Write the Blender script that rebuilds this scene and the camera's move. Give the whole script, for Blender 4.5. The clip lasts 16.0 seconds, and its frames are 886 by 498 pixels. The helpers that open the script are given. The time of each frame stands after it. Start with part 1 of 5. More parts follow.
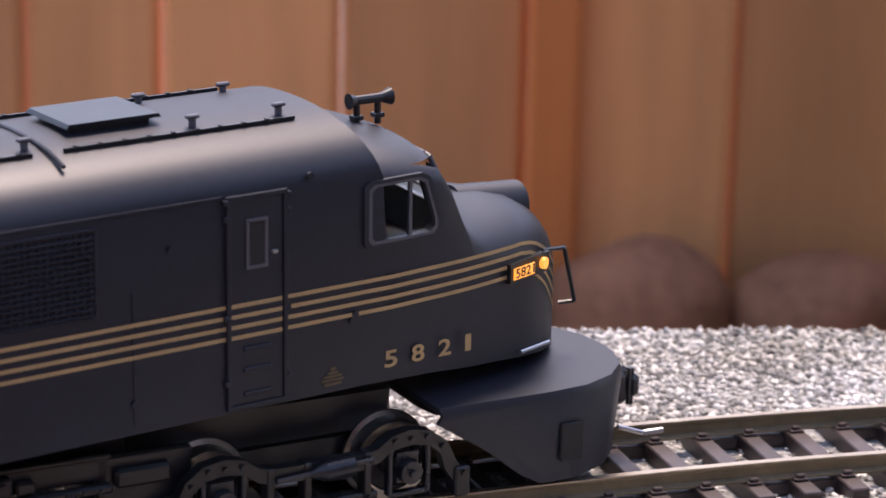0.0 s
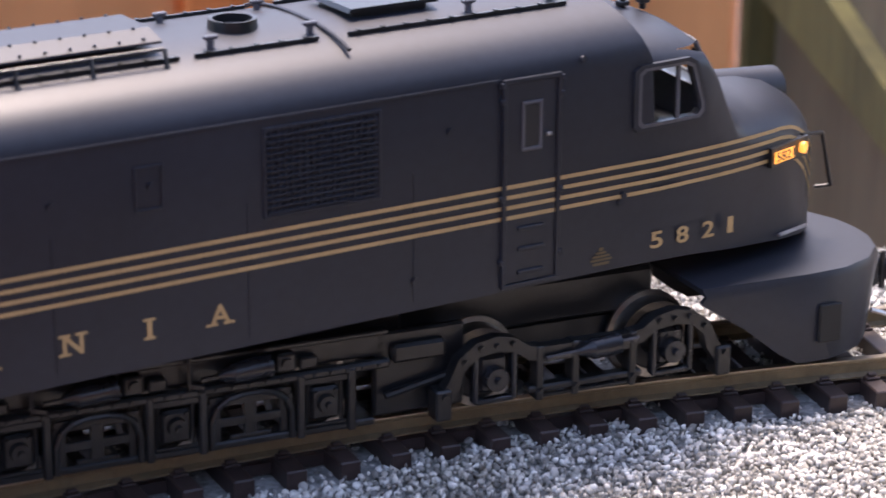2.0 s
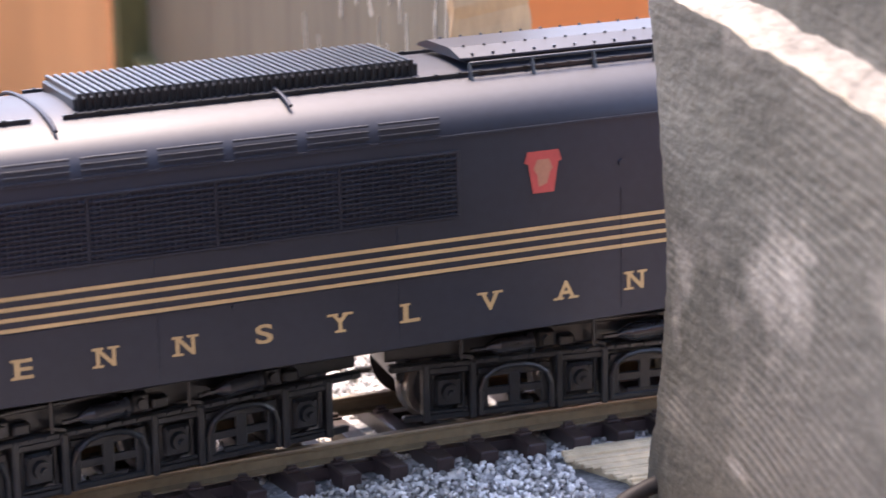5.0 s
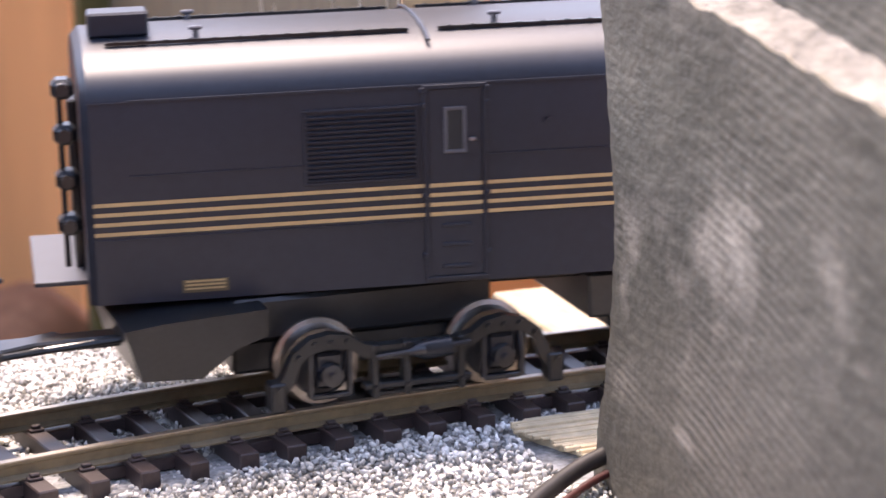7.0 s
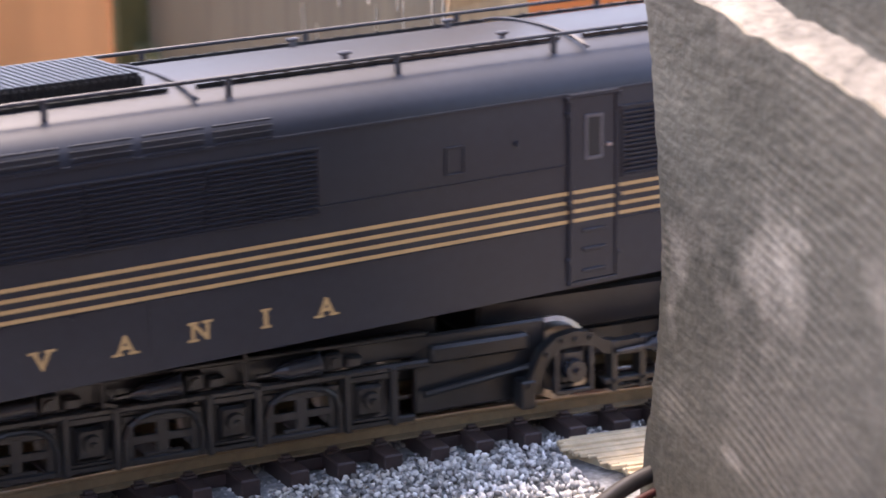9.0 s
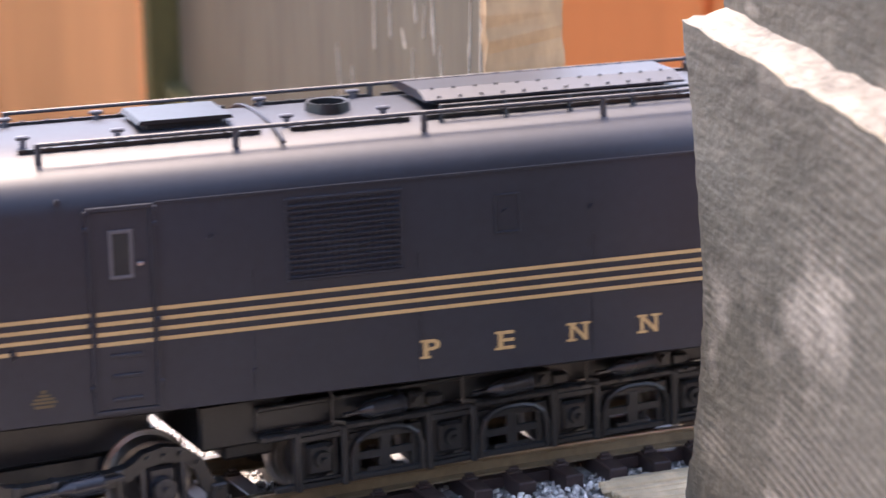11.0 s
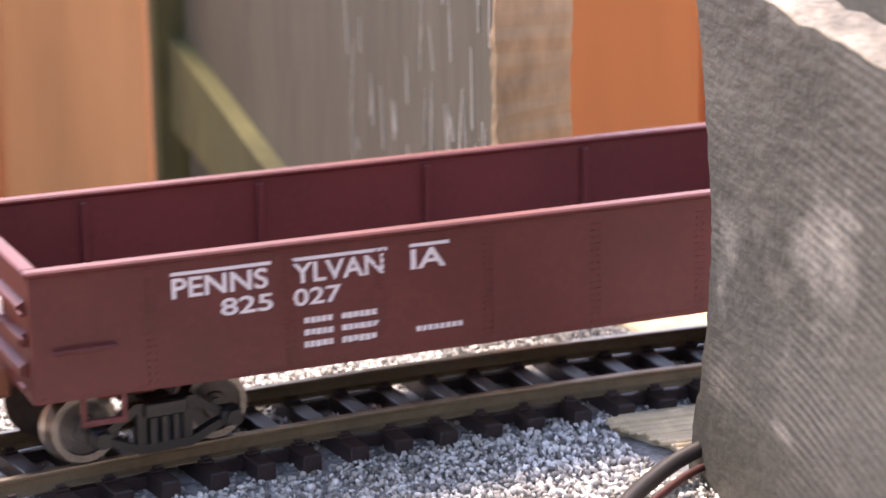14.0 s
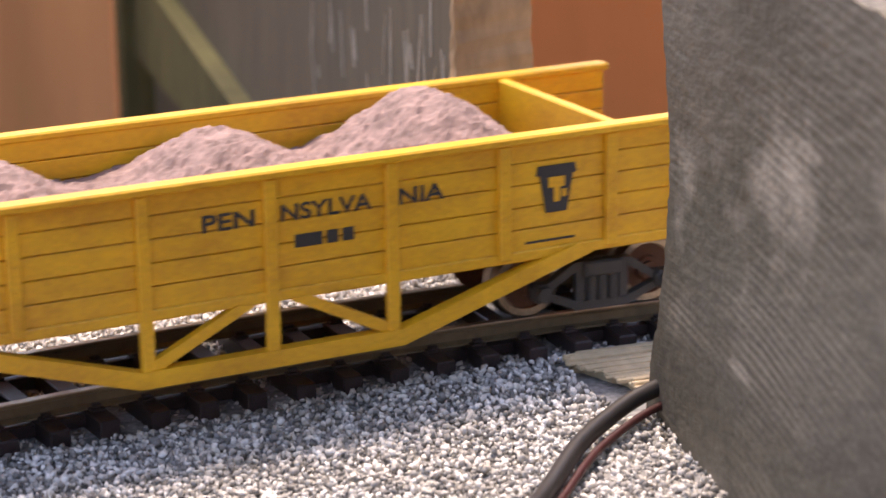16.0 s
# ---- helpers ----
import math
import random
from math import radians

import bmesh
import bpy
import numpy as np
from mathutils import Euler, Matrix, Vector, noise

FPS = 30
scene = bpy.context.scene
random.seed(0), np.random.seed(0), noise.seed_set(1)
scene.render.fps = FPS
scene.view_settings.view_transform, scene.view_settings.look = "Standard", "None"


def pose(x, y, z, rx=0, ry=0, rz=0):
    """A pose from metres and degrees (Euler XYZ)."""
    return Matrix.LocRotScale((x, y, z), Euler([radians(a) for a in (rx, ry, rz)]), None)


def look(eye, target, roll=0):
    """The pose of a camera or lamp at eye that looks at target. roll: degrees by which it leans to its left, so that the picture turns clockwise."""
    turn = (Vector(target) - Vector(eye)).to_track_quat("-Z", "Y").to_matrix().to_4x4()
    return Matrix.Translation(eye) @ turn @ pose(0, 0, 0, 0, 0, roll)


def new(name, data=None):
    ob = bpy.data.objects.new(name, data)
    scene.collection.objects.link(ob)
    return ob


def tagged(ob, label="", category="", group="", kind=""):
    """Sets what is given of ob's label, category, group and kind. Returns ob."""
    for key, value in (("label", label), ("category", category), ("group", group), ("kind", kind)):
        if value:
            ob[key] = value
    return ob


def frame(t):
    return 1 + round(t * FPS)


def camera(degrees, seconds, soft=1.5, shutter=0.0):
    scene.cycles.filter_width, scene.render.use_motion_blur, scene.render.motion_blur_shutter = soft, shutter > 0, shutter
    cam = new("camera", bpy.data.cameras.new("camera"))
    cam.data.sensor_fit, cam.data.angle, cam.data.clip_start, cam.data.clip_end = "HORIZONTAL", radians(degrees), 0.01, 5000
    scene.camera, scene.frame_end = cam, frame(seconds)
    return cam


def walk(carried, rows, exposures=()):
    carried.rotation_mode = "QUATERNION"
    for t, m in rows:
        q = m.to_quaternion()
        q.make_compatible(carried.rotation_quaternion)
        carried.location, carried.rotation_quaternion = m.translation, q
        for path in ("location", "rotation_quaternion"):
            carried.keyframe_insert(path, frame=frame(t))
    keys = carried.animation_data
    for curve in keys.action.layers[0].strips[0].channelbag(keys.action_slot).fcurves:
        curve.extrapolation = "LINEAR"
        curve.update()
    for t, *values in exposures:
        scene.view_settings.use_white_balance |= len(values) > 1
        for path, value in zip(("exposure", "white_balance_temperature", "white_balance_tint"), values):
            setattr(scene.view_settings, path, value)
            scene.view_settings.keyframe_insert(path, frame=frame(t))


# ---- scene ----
cam = camera(19.93, 16.0, soft=1.6, shutter=0.3)
cam.data.dof.use_dof = True
cam.data.dof.focus_distance = 0.325
cam.data.dof.aperture_fstop = 44.0

# seconds, eye in metres, heading, tilt and lean in degrees
PATH = [
    (0.0, -0.1799, -0.3431, 0.1189, -0.69, -15.98, 1.38),
    (0.5, -0.1755, -0.3391, 0.1226, -2.61, -16.91, 1.28),
    (1.0, -0.1662, -0.3309, 0.1194, -2.43, -16.65, 1.3),
    (1.5, -0.1687, -0.3246, 0.1182, -6.35, -17.41, 0.51),
    (2.0, -0.1656, -0.3175, 0.1193, -7.57, -18.47, 0.69),
    (2.5, -0.1634, -0.3129, 0.1193, -9.27, -18.1, 0.36),
    (3.0, -0.1648, -0.314, 0.1202, -12.01, -17.05, 0.35),
    (3.2, -0.1636, -0.3146, 0.1202, -12.77, -17.24, 0.44),
    (5.3, -0.1422, -0.3167, 0.1066, -20.8, -14.02, -1.23),
    (5.5, -0.1426, -0.3174, 0.1067, -21.03, -14, -1.4),
    (6.0, -0.1419, -0.3164, 0.106, -20.45, -14.26, -1.32),
    (6.5, -0.1394, -0.3152, 0.1052, -20.64, -14.48, -0.99),
    (7.0, -0.1376, -0.3131, 0.1041, -20.56, -14.65, -0.68),
    (7.5, -0.1383, -0.3131, 0.1041, -20.53, -14.83, -1.3),
    (8.0, -0.1373, -0.3124, 0.1031, -20.35, -14.8, -1.09),
    (8.5, -0.1385, -0.3125, 0.1041, -20.05, -14.79, -1.06),
    (9.0, -0.1413, -0.3153, 0.1064, -19.93, -14.42, -0.82),
    (9.2, -0.1428, -0.3156, 0.107, -19.79, -14.28, -0.68),
    (11.5, -0.1465, -0.3194, 0.1103, -19.46, -13.78, -1.31),
    (12.0, -0.1476, -0.3203, 0.1102, -19.36, -13.75, -1.13),
    (12.5, -0.1461, -0.3186, 0.1105, -19.4, -13.74, -0.51),
    (13.0, -0.1498, -0.3238, 0.1105, -19.56, -13.7, -0.53),
    (13.5, -0.1513, -0.3254, 0.1095, -19.65, -14.03, -0.64),
    (14.0, -0.1513, -0.3242, 0.1079, -19.75, -14.52, -0.89),
    (14.5, -0.1477, -0.3219, 0.1064, -20.12, -15.21, -0.77),
    (15.0, -0.1429, -0.3185, 0.1052, -20.6, -15.43, -0.55),
    (15.5, -0.1424, -0.3171, 0.1051, -20.32, -15.61, -0.67),
    (16.0, -0.1432, -0.3152, 0.1051, -20.07, -16.12, -0.68),
]


def eye_pose(x, y, z, yaw, pitch, lean):
    a, p = radians(yaw), radians(pitch)
    way = Vector((-math.sin(a) * math.cos(p), math.cos(a) * math.cos(p), math.sin(p)))
    return look((x, y, z), Vector((x, y, z)) + way, lean)


EXPOSURE = [(0.0, 0.65, 7300, 26), (1.2, 0.75, 7300, 26), (2.0, 1.15, 7100, 24), (3.0, 1.75, 7200, 25), (5.5, 1.95, 7400, 26), (7.5, 1.65, 7400, 26), (9.0, 1.65, 7500, 26), (11.5, 1.9, 7500, 25), (12.0, 1.8, 7600, 25), (13.0, 1.65, 7600, 25), (14.5, 1.6, 7600, 25), (16.0, 0.9, 7700, 25)]
walk(cam, [(r[0], eye_pose(*r[1:])) for r in PATH], EXPOSURE)

# ---- light: soft daylight under garden trees ----
world = bpy.data.worlds.new("sky")
scene.world = world
world.use_nodes = True
wn = world.node_tree.nodes
sky = wn.new("ShaderNodeTexSky")
sky.sky_type, sky.sun_disc = "NISHITA", False
SUN_EL, SUN_AZ = 65.0, 3.0
sky.sun_elevation, sky.sun_rotation = radians(SUN_EL), radians(SUN_AZ)
world.node_tree.links.new(sky.outputs[0], wn["Background"].inputs["Color"])
wn["Background"].inputs["Strength"].default_value = 0.23
sun_data = bpy.data.lights.new("sun", "SUN")
sun_data.energy, sun_data.angle, sun_data.color = 3.6, radians(18.0), (1.0, 0.93, 0.84)
sun = new("sun", sun_data)
_a, _e = radians(SUN_AZ), radians(SUN_EL)
sun.matrix_world = look((math.sin(_a) * math.cos(_e) * 5, math.cos(_a) * math.cos(_e) * 5, math.sin(_e) * 5), (0, 0, 0))


# ---- materials ----
def material(name, base, rough=0.6, metal=0.0, dark=0.75, light=1.2, coarse=60.0, fine=900.0, bump=0.15, stretch=(1, 1, 1),
             island=0.0, spread=0.0, coat=0.0, tint=None, emit=0.0, bump_dist=0.0003, shine=0.5):
    m = bpy.data.materials.new(name)
    m.use_nodes = True
    nt = m.node_tree
    n, link = nt.nodes, nt.links.new
    b = n["Principled BSDF"]
    b.inputs["Roughness"].default_value, b.inputs["Metallic"].default_value = rough, metal
    b.inputs["Coat Weight"].default_value, b.inputs["Specular IOR Level"].default_value = coat, shine
    tc = n.new("ShaderNodeTexCoord")
    mp = n.new("ShaderNodeMapping")
    mp.inputs["Scale"].default_value = stretch
    link(tc.outputs["Object"], mp.inputs["Vector"])
    values = []
    for scale, detail in ((coarse, 3.0), (fine, 4.0)):
        t = n.new("ShaderNodeTexNoise")
        t.inputs["Scale"].default_value, t.inputs["Detail"].default_value = scale, detail
        link(mp.outputs[0], t.inputs["Vector"])
        values.append(t.outputs["Fac"])
    mix = n.new("ShaderNodeMath")
    mix.operation = "MULTIPLY_ADD"
    link(values[0], mix.inputs[0])
    mix.inputs[1].default_value = 0.6
    half = n.new("ShaderNodeMath")
    half.operation = "MULTIPLY"
    link(values[1], half.inputs[0])
    half.inputs[1].default_value = 0.4
    link(half.outputs[0], mix.inputs[2])
    height = mix.outputs[0]
    ramp = n.new("ShaderNodeValToRGB")
    ramp.color_ramp.elements[0].position, ramp.color_ramp.elements[1].position = 0.33, 0.67
    t2 = tint or base
    ramp.color_ramp.elements[0].color = (*[min(1, c * dark) for c in t2], 1)
    ramp.color_ramp.elements[1].color = (*[min(1, c * light) for c in base], 1)
    link(height, ramp.inputs[0])
    col = ramp.outputs[0]
    if island or spread:
        src = n.new("ShaderNodeNewGeometry").outputs["Random Per Island"] if island else n.new("ShaderNodeObjectInfo").outputs["Random"]
        mr = n.new("ShaderNodeMapRange")
        w = island or spread
        mr.inputs["To Min"].default_value, mr.inputs["To Max"].default_value = 1 - w, 1 + w
        link(src, mr.inputs["Value"])
        vm = n.new("ShaderNodeVectorMath")
        vm.operation = "SCALE"
        link(col, vm.inputs[0])
        link(mr.outputs[0], vm.inputs["Scale"])
        col = vm.outputs[0]
    link(col, b.inputs["Base Color"])
    if bump:
        bp = n.new("ShaderNodeBump")
        bp.inputs["Strength"].default_value, bp.inputs["Distance"].default_value = bump, bump_dist
        link(height, bp.inputs["Height"])
        link(bp.outputs[0], b.inputs["Normal"])
    if emit:
        b.inputs["Emission Color"].default_value = (*base, 1)
        b.inputs["Emission Strength"].default_value = emit
    return m


GREEN_BLACK = material("dark_green_paint", (0.0155, 0.0187, 0.0270), 0.44, 0, 0.8, 1.2, 40, 700, 0.10, bump_dist=0.0001, shine=0.4)
FRAME_BLACK = material("black_plastic", (0.0095, 0.0108, 0.0122), 0.34, 0, 0.6, 1.5, 150, 1500, 0.15, shine=0.5)
CAST = material("satin_black_casting", (0.016, 0.0175, 0.021), 0.27, 0, 0.7, 1.4, 200, 1500, 0.1)
GOLD = material("buff_lettering", (0.45, 0.30, 0.135), 0.55, 0, 0.85, 1.1, 200, 2000, 0)
FADED = material("faded_buff_print", (0.36, 0.16, 0.095), 0.6, 0, 0.8, 1.1, 200, 2000, 0)
RED = material("red_emblem", (0.42, 0.06, 0.05), 0.55, 0, 0.85, 1.1, 200, 2000, 0)
MAROON = material("maroon_plastic", (0.112, 0.024, 0.021), 0.48, 0, 0.8, 1.2, 70, 900, 0.08)
RUST = material("oxide_brown", (0.20, 0.075, 0.04), 0.6, 0, 0.7, 1.3, 150, 1200, 0.1)
WHITE = material("white_lettering", (0.72, 0.68, 0.68), 0.6, 0, 0.9, 1.05, 300, 2000, 0)
YELLOW = material("yellow_weathered_paint", (0.80, 0.44, 0.018), 0.45, 0, 0.88, 1.06, 90, 900, 0.12, (1, 1, 2), tint=(0.68, 0.33, 0.02))
BLACK_INK = material("black_lettering", (0.03, 0.03, 0.03), 0.6, 0, 0.8, 1.2, 200, 2000, 0)
STEEL = material("worn_wheel_steel", (0.34, 0.31, 0.28), 0.32, 1.0, 0.6, 1.2, 200, 1500, 0.05)
WHEEL_FACE = material("black_wheel_face", (0.035, 0.034, 0.034), 0.5, 0.3, 0.7, 1.3, 200, 1500, 0.1)
STEEL_FACE = material("grey_wheel_face", (0.13, 0.12, 0.11), 0.4, 0.6, 0.7, 1.3, 200, 1500, 0.1)
WHEEL_RUST = material("rust_wheel_face", (0.14, 0.06, 0.035), 0.6, 0, 0.7, 1.3, 200, 1500, 0.1)
RAIL_TOP = material("worn_rail_head", (0.45, 0.38, 0.29), 0.35, 0.9, 0.7, 1.15, 150, 900, 0.05, (1, 1, 1))
RAIL_SIDE = material("tarnished_rail", (0.19, 0.145, 0.085), 0.55, 0.25, 0.75, 1.2, 120, 900, 0.1)
TIE = material("brown_plastic_tie", (0.040, 0.026, 0.024), 0.45, 0, 0.75, 1.35, 200, 1500, 0.15, spread=0.2)
STONE = material("grey_ballast", (0.53, 0.525, 0.51), 0.6, 0, 0.75, 1.25, 22, 500, 0.1, island=0.75, tint=(0.46, 0.41, 0.32))
BED = material("ballast_bed", (0.25, 0.25, 0.24), 0.9, 0, 0.4, 1.5, 300, 1200, 0.5)


def sawn_board(name):
    """Old grey board: rings left by a round saw, pale scrapes that run with the grain, a few pale specks."""
    m = bpy.data.materials.new(name)
    m.use_nodes = True
    n, link = m.node_tree.nodes, m.node_tree.links.new
    b = n["Principled BSDF"]
    b.inputs["Roughness"].default_value = 0.62
    tc = n.new("ShaderNodeTexCoord")

    def mapped(scale, place=(0, 0, 0)):
        mp = n.new("ShaderNodeMapping")
        mp.inputs["Scale"].default_value, mp.inputs["Location"].default_value = scale, place
        link(tc.outputs["Object"], mp.inputs["Vector"])
        return mp.outputs[0]

    def clouds(vec, scale, detail, lo, hi):
        t = n.new("ShaderNodeTexNoise")
        t.inputs["Scale"].default_value, t.inputs["Detail"].default_value = scale, detail
        link(vec, t.inputs["Vector"])
        mr = n.new("ShaderNodeMapRange")
        mr.inputs["From Min"].default_value, mr.inputs["From Max"].default_value = lo, hi
        link(t.outputs["Fac"], mr.inputs["Value"])
        return mr.outputs[0]

    def maths(op, a, c):
        k = n.new("ShaderNodeMath")
        k.operation = op
        for sock, v in zip(k.inputs, (a, c)):
            if isinstance(v, (int, float)):
                sock.default_value = v
            else:
                link(v, sock)
        return k.outputs[0]

    rings = n.new("ShaderNodeTexWave")
    rings.wave_type, rings.rings_direction = "RINGS", "SPHERICAL"
    rings.inputs["Scale"].default_value, rings.inputs["Distortion"].default_value = 260.0, 4.0
    rings.inputs["Detail"].default_value, rings.inputs["Detail Scale"].default_value = 3.0, 0.5
    link(mapped((1, 0.34, 1), (0.016, 0.010, 0.035)), rings.inputs["Vector"])
    worn = clouds(mapped((1, 0.34, 1)), 60.0, 3.0, 0.48, 0.72)
    saw = maths("MULTIPLY", rings.outputs["Fac"], worn)
    scrape = clouds(mapped((1, 0.5, 0.5)), 130.0, 5.0, 0.54, 0.70)
    where = clouds(mapped((1, 0.4, 0.6)), 46.0, 2.0, 0.45, 0.62)
    pale = maths("MULTIPLY", scrape, where)
    grain = clouds(mapped((1, 0.4, 1)), 520.0, 5.0, 0.3, 0.7)
    tone = clouds(mapped((1, 0.34, 0.8)), 48.0, 4.0, 0.3, 0.7)
    base = n.new("ShaderNodeValToRGB")
    base.color_ramp.elements[0].color, base.color_ramp.elements[1].color = (0.050, 0.044, 0.030, 1), (0.140, 0.124, 0.090, 1)
    link(maths("ADD", maths("MULTIPLY", grain, 0.35), maths("MULTIPLY", tone, 0.65)), base.inputs[0])
    cells = n.new("ShaderNodeTexVoronoi")
    cells.inputs["Scale"].default_value = 75.0
    link(mapped((1, 0.3, 1)), cells.inputs["Vector"])
    dot = n.new("ShaderNodeMapRange")
    dot.inputs["From Min"].default_value, dot.inputs["From Max"].default_value = 0.10, 0.06
    link(cells.outputs["Distance"], dot.inputs["Value"])
    light = maths("ADD", maths("MULTIPLY", saw, 0.38), maths("MULTIPLY", pale, 0.9))
    light = maths("MINIMUM", maths("ADD", light, maths("MULTIPLY", dot.outputs[0], 0.5)), 1.0)
    mix = n.new("ShaderNodeMix")
    mix.data_type = "RGBA"
    link(light, mix.inputs[0])
    link(base.outputs[0], mix.inputs[6])
    mix.inputs[7].default_value = (0.36, 0.31, 0.24, 1)
    link(mix.outputs[2], b.inputs["Base Color"])
    bp = n.new("ShaderNodeBump")
    bp.inputs["Strength"].default_value, bp.inputs["Distance"].default_value = 0.6, 0.0006
    link(maths("ADD", maths("MULTIPLY", grain, 0.5), maths("MULTIPLY", saw, 0.15)), bp.inputs["Height"])
    link(bp.outputs[0], b.inputs["Normal"])
    return m


GREY_WOOD = sawn_board("weathered_grey_wood")
# rough weathered edge, paler than the board to paint in the sun
SUNLIT_EDGE = material("sunlit_weathered_edge", (0.21, 0.19, 0.16), 0.75, 0, 0.35, 1.5, 160, 900, 0.9, (1, 0.6, 1), bump_dist=0.0012)
SPLINTER = material("pale_wood_fibre", (0.50, 0.45, 0.36), 0.7, 0, 0.7, 1.2, 200, 1500, 0)
FAR_GREY = material("weathered_grey_board", (0.125, 0.105, 0.066), 0.8, 0, 0.7, 1.3, 16, 220, 0.5, (1, 1, 0.2), bump_dist=0.001)
SAWN = material("sawn_brown_wood", (0.46, 0.30, 0.155), 0.85, 0, 0.55, 1.3, 60, 380, 0.8, (1, 1, 0.45), bump_dist=0.001)
PALE_WOOD = material("pale_splintered_wood", (0.68, 0.53, 0.33), 0.8, 0, 0.6, 1.2, 90, 500, 0.7, (1, 0.4, 1), bump_dist=0.001)
# moss of batten and brace, darkened to hold the brace's shadow band
MOSS_SHADE = material("mossy_shaded_wood", (0.10, 0.092, 0.03), 0.9, 0, 0.6, 1.35, 25, 200, 0.5, (1, 1, 0.4), bump_dist=0.001)
CEDAR = material("cedar_fence_board", (0.82, 0.38, 0.145), 0.75, 0, 0.75, 1.2, 8, 60, 0.3, (1, 1, 0.12), spread=0.22, bump_dist=0.001)
# sunlit copy of the cedar: sunshine put into a brighter orange
SUNLIT_CEDAR = material("sunlit_cedar_board", (0.78, 0.25, 0.065), 0.7, 0, 0.8, 1.15, 8, 60, 0.3, (1, 1, 0.12), bump_dist=0.001)
SOIL = material("brown_mulch", (0.13, 0.06, 0.035), 0.9, 0, 0.5, 1.4, 12, 90, 0.6, bump_dist=0.004)
BROWN_STONE = material("reddish_brown_stone", (0.34, 0.155, 0.08), 0.85, 0, 0.6, 1.3, 30, 200, 0.5, bump_dist=0.002)
CABLE = material("black_rubber", (0.02, 0.018, 0.018), 0.45, 0, 0.8, 1.3, 200, 1500, 0.1)
RED_CABLE = material("red_rubber", (0.05, 0.009, 0.008), 0.5, 0, 0.8, 1.2, 200, 1500, 0.1)
CHROME = material("bright_metal", (0.6, 0.6, 0.62), 0.3, 1.0, 0.8, 1.1, 200, 1500, 0.05)
LOAD = material("pinkish_gravel_load", (0.27, 0.18, 0.155), 0.9, 0, 0.6, 1.35, 300, 1100, 0.9, bump_dist=0.0006, island=0.0)
DARK = material("dark_interior", (0.012, 0.012, 0.012), 0.7, 0, 0.8, 1.2, 200, 900, 0)
SKIN = material("painted_figure", (0.35, 0.22, 0.16), 0.6, 0, 0.8, 1.1, 400, 2000, 0)
LAMP = material("amber_lit_glass", (1.0, 0.40, 0.07), 0.4, 0, 0.95, 1.05, 300, 2000, 0, emit=0.7)
GLASS = bpy.data.materials.new("clear_window")
GLASS.use_nodes = True
_g = GLASS.node_tree.nodes["Principled BSDF"]
_g.inputs["Base Color"].default_value = (0.85, 0.88, 0.88, 1)
_g.inputs["Roughness"].default_value = 0.06
_g.inputs["Transmission Weight"].default_value = 1.0
_g.inputs["IOR"].default_value = 1.15
PLATE_GREY = material("grey_platform", (0.035, 0.035, 0.04), 0.5, 0, 0.9, 1.1, 200, 2000, 0)
FRAME_GREY = material("grey_window_frame", (0.085, 0.085, 0.095), 0.35, 0, 0.9, 1.1, 200, 2000, 0)


# ---- mesh helpers (sizes in millimetres inside, metres in the scene) ----
MM = 0.001


def link_mesh(name, bm, mats, parent=None, label="", smooth=True):
    me = bpy.data.meshes.new(name)
    bm.normal_update()
    bm.to_mesh(me)
    bm.free()
    for m in mats if isinstance(mats, (list, tuple)) else [mats]:
        me.materials.append(m)
    if smooth:
        me.polygons.foreach_set("use_smooth", [True] * len(me.polygons))
        me.set_sharp_from_angle(angle=radians(35))
    ob = new(name, me)
    if parent:
        ob.parent = parent
    if label:
        tagged(ob, label)
    return ob


def part(name, bm, mats, parent, label="", smooth=True):
    return link_mesh(name, bm, mats, parent, label, smooth)


def box(bm, x0, x1, y0, y1, z0, z1, bevel=0.0, slot=0, m=None):
    """A box in millimetres, its edges bevelled."""
    r = bmesh.ops.create_cube(bm, size=1.0)
    vs = r["verts"]
    for v in vs:
        v.co = Vector(((x0 + x1) / 2 + v.co.x * (x1 - x0), (y0 + y1) / 2 + v.co.y * (y1 - y0), (z0 + z1) / 2 + v.co.z * (z1 - z0))) * MM
    fs = {f for v in vs for f in v.link_faces}
    if bevel:
        es = list({e for v in vs for e in v.link_edges})
        out = bmesh.ops.bevel(bm, geom=es, offset=bevel * MM, segments=1, affect="EDGES", clamp_overlap=True)
        fs = set(out["faces"]) | {f for f in fs if f.is_valid}
        vs = list({v for f in fs for v in f.verts})
    for f in fs:
        if f.is_valid:
            f.material_index = slot
    if m is not None:
        for v in vs:
            v.co = m @ v.co
    return vs


def rod(bm, p, q, r, n=8, r2=None, slot=0):
    """A round rod between two points, in millimetres."""
    p, q = Vector(p) * MM, Vector(q) * MM
    d = q - p
    out = bmesh.ops.create_cone(bm, cap_ends=True, segments=n, radius1=r * MM, radius2=(r if r2 is None else r2) * MM, depth=d.length)
    m = Matrix.Translation((p + q) / 2) @ d.to_track_quat("Z", "Y").to_matrix().to_4x4()
    fs = set()
    for v in out["verts"]:
        v.co = m @ v.co
        fs |= set(v.link_faces)
    for f in fs:
        f.material_index = slot
    return out["verts"]


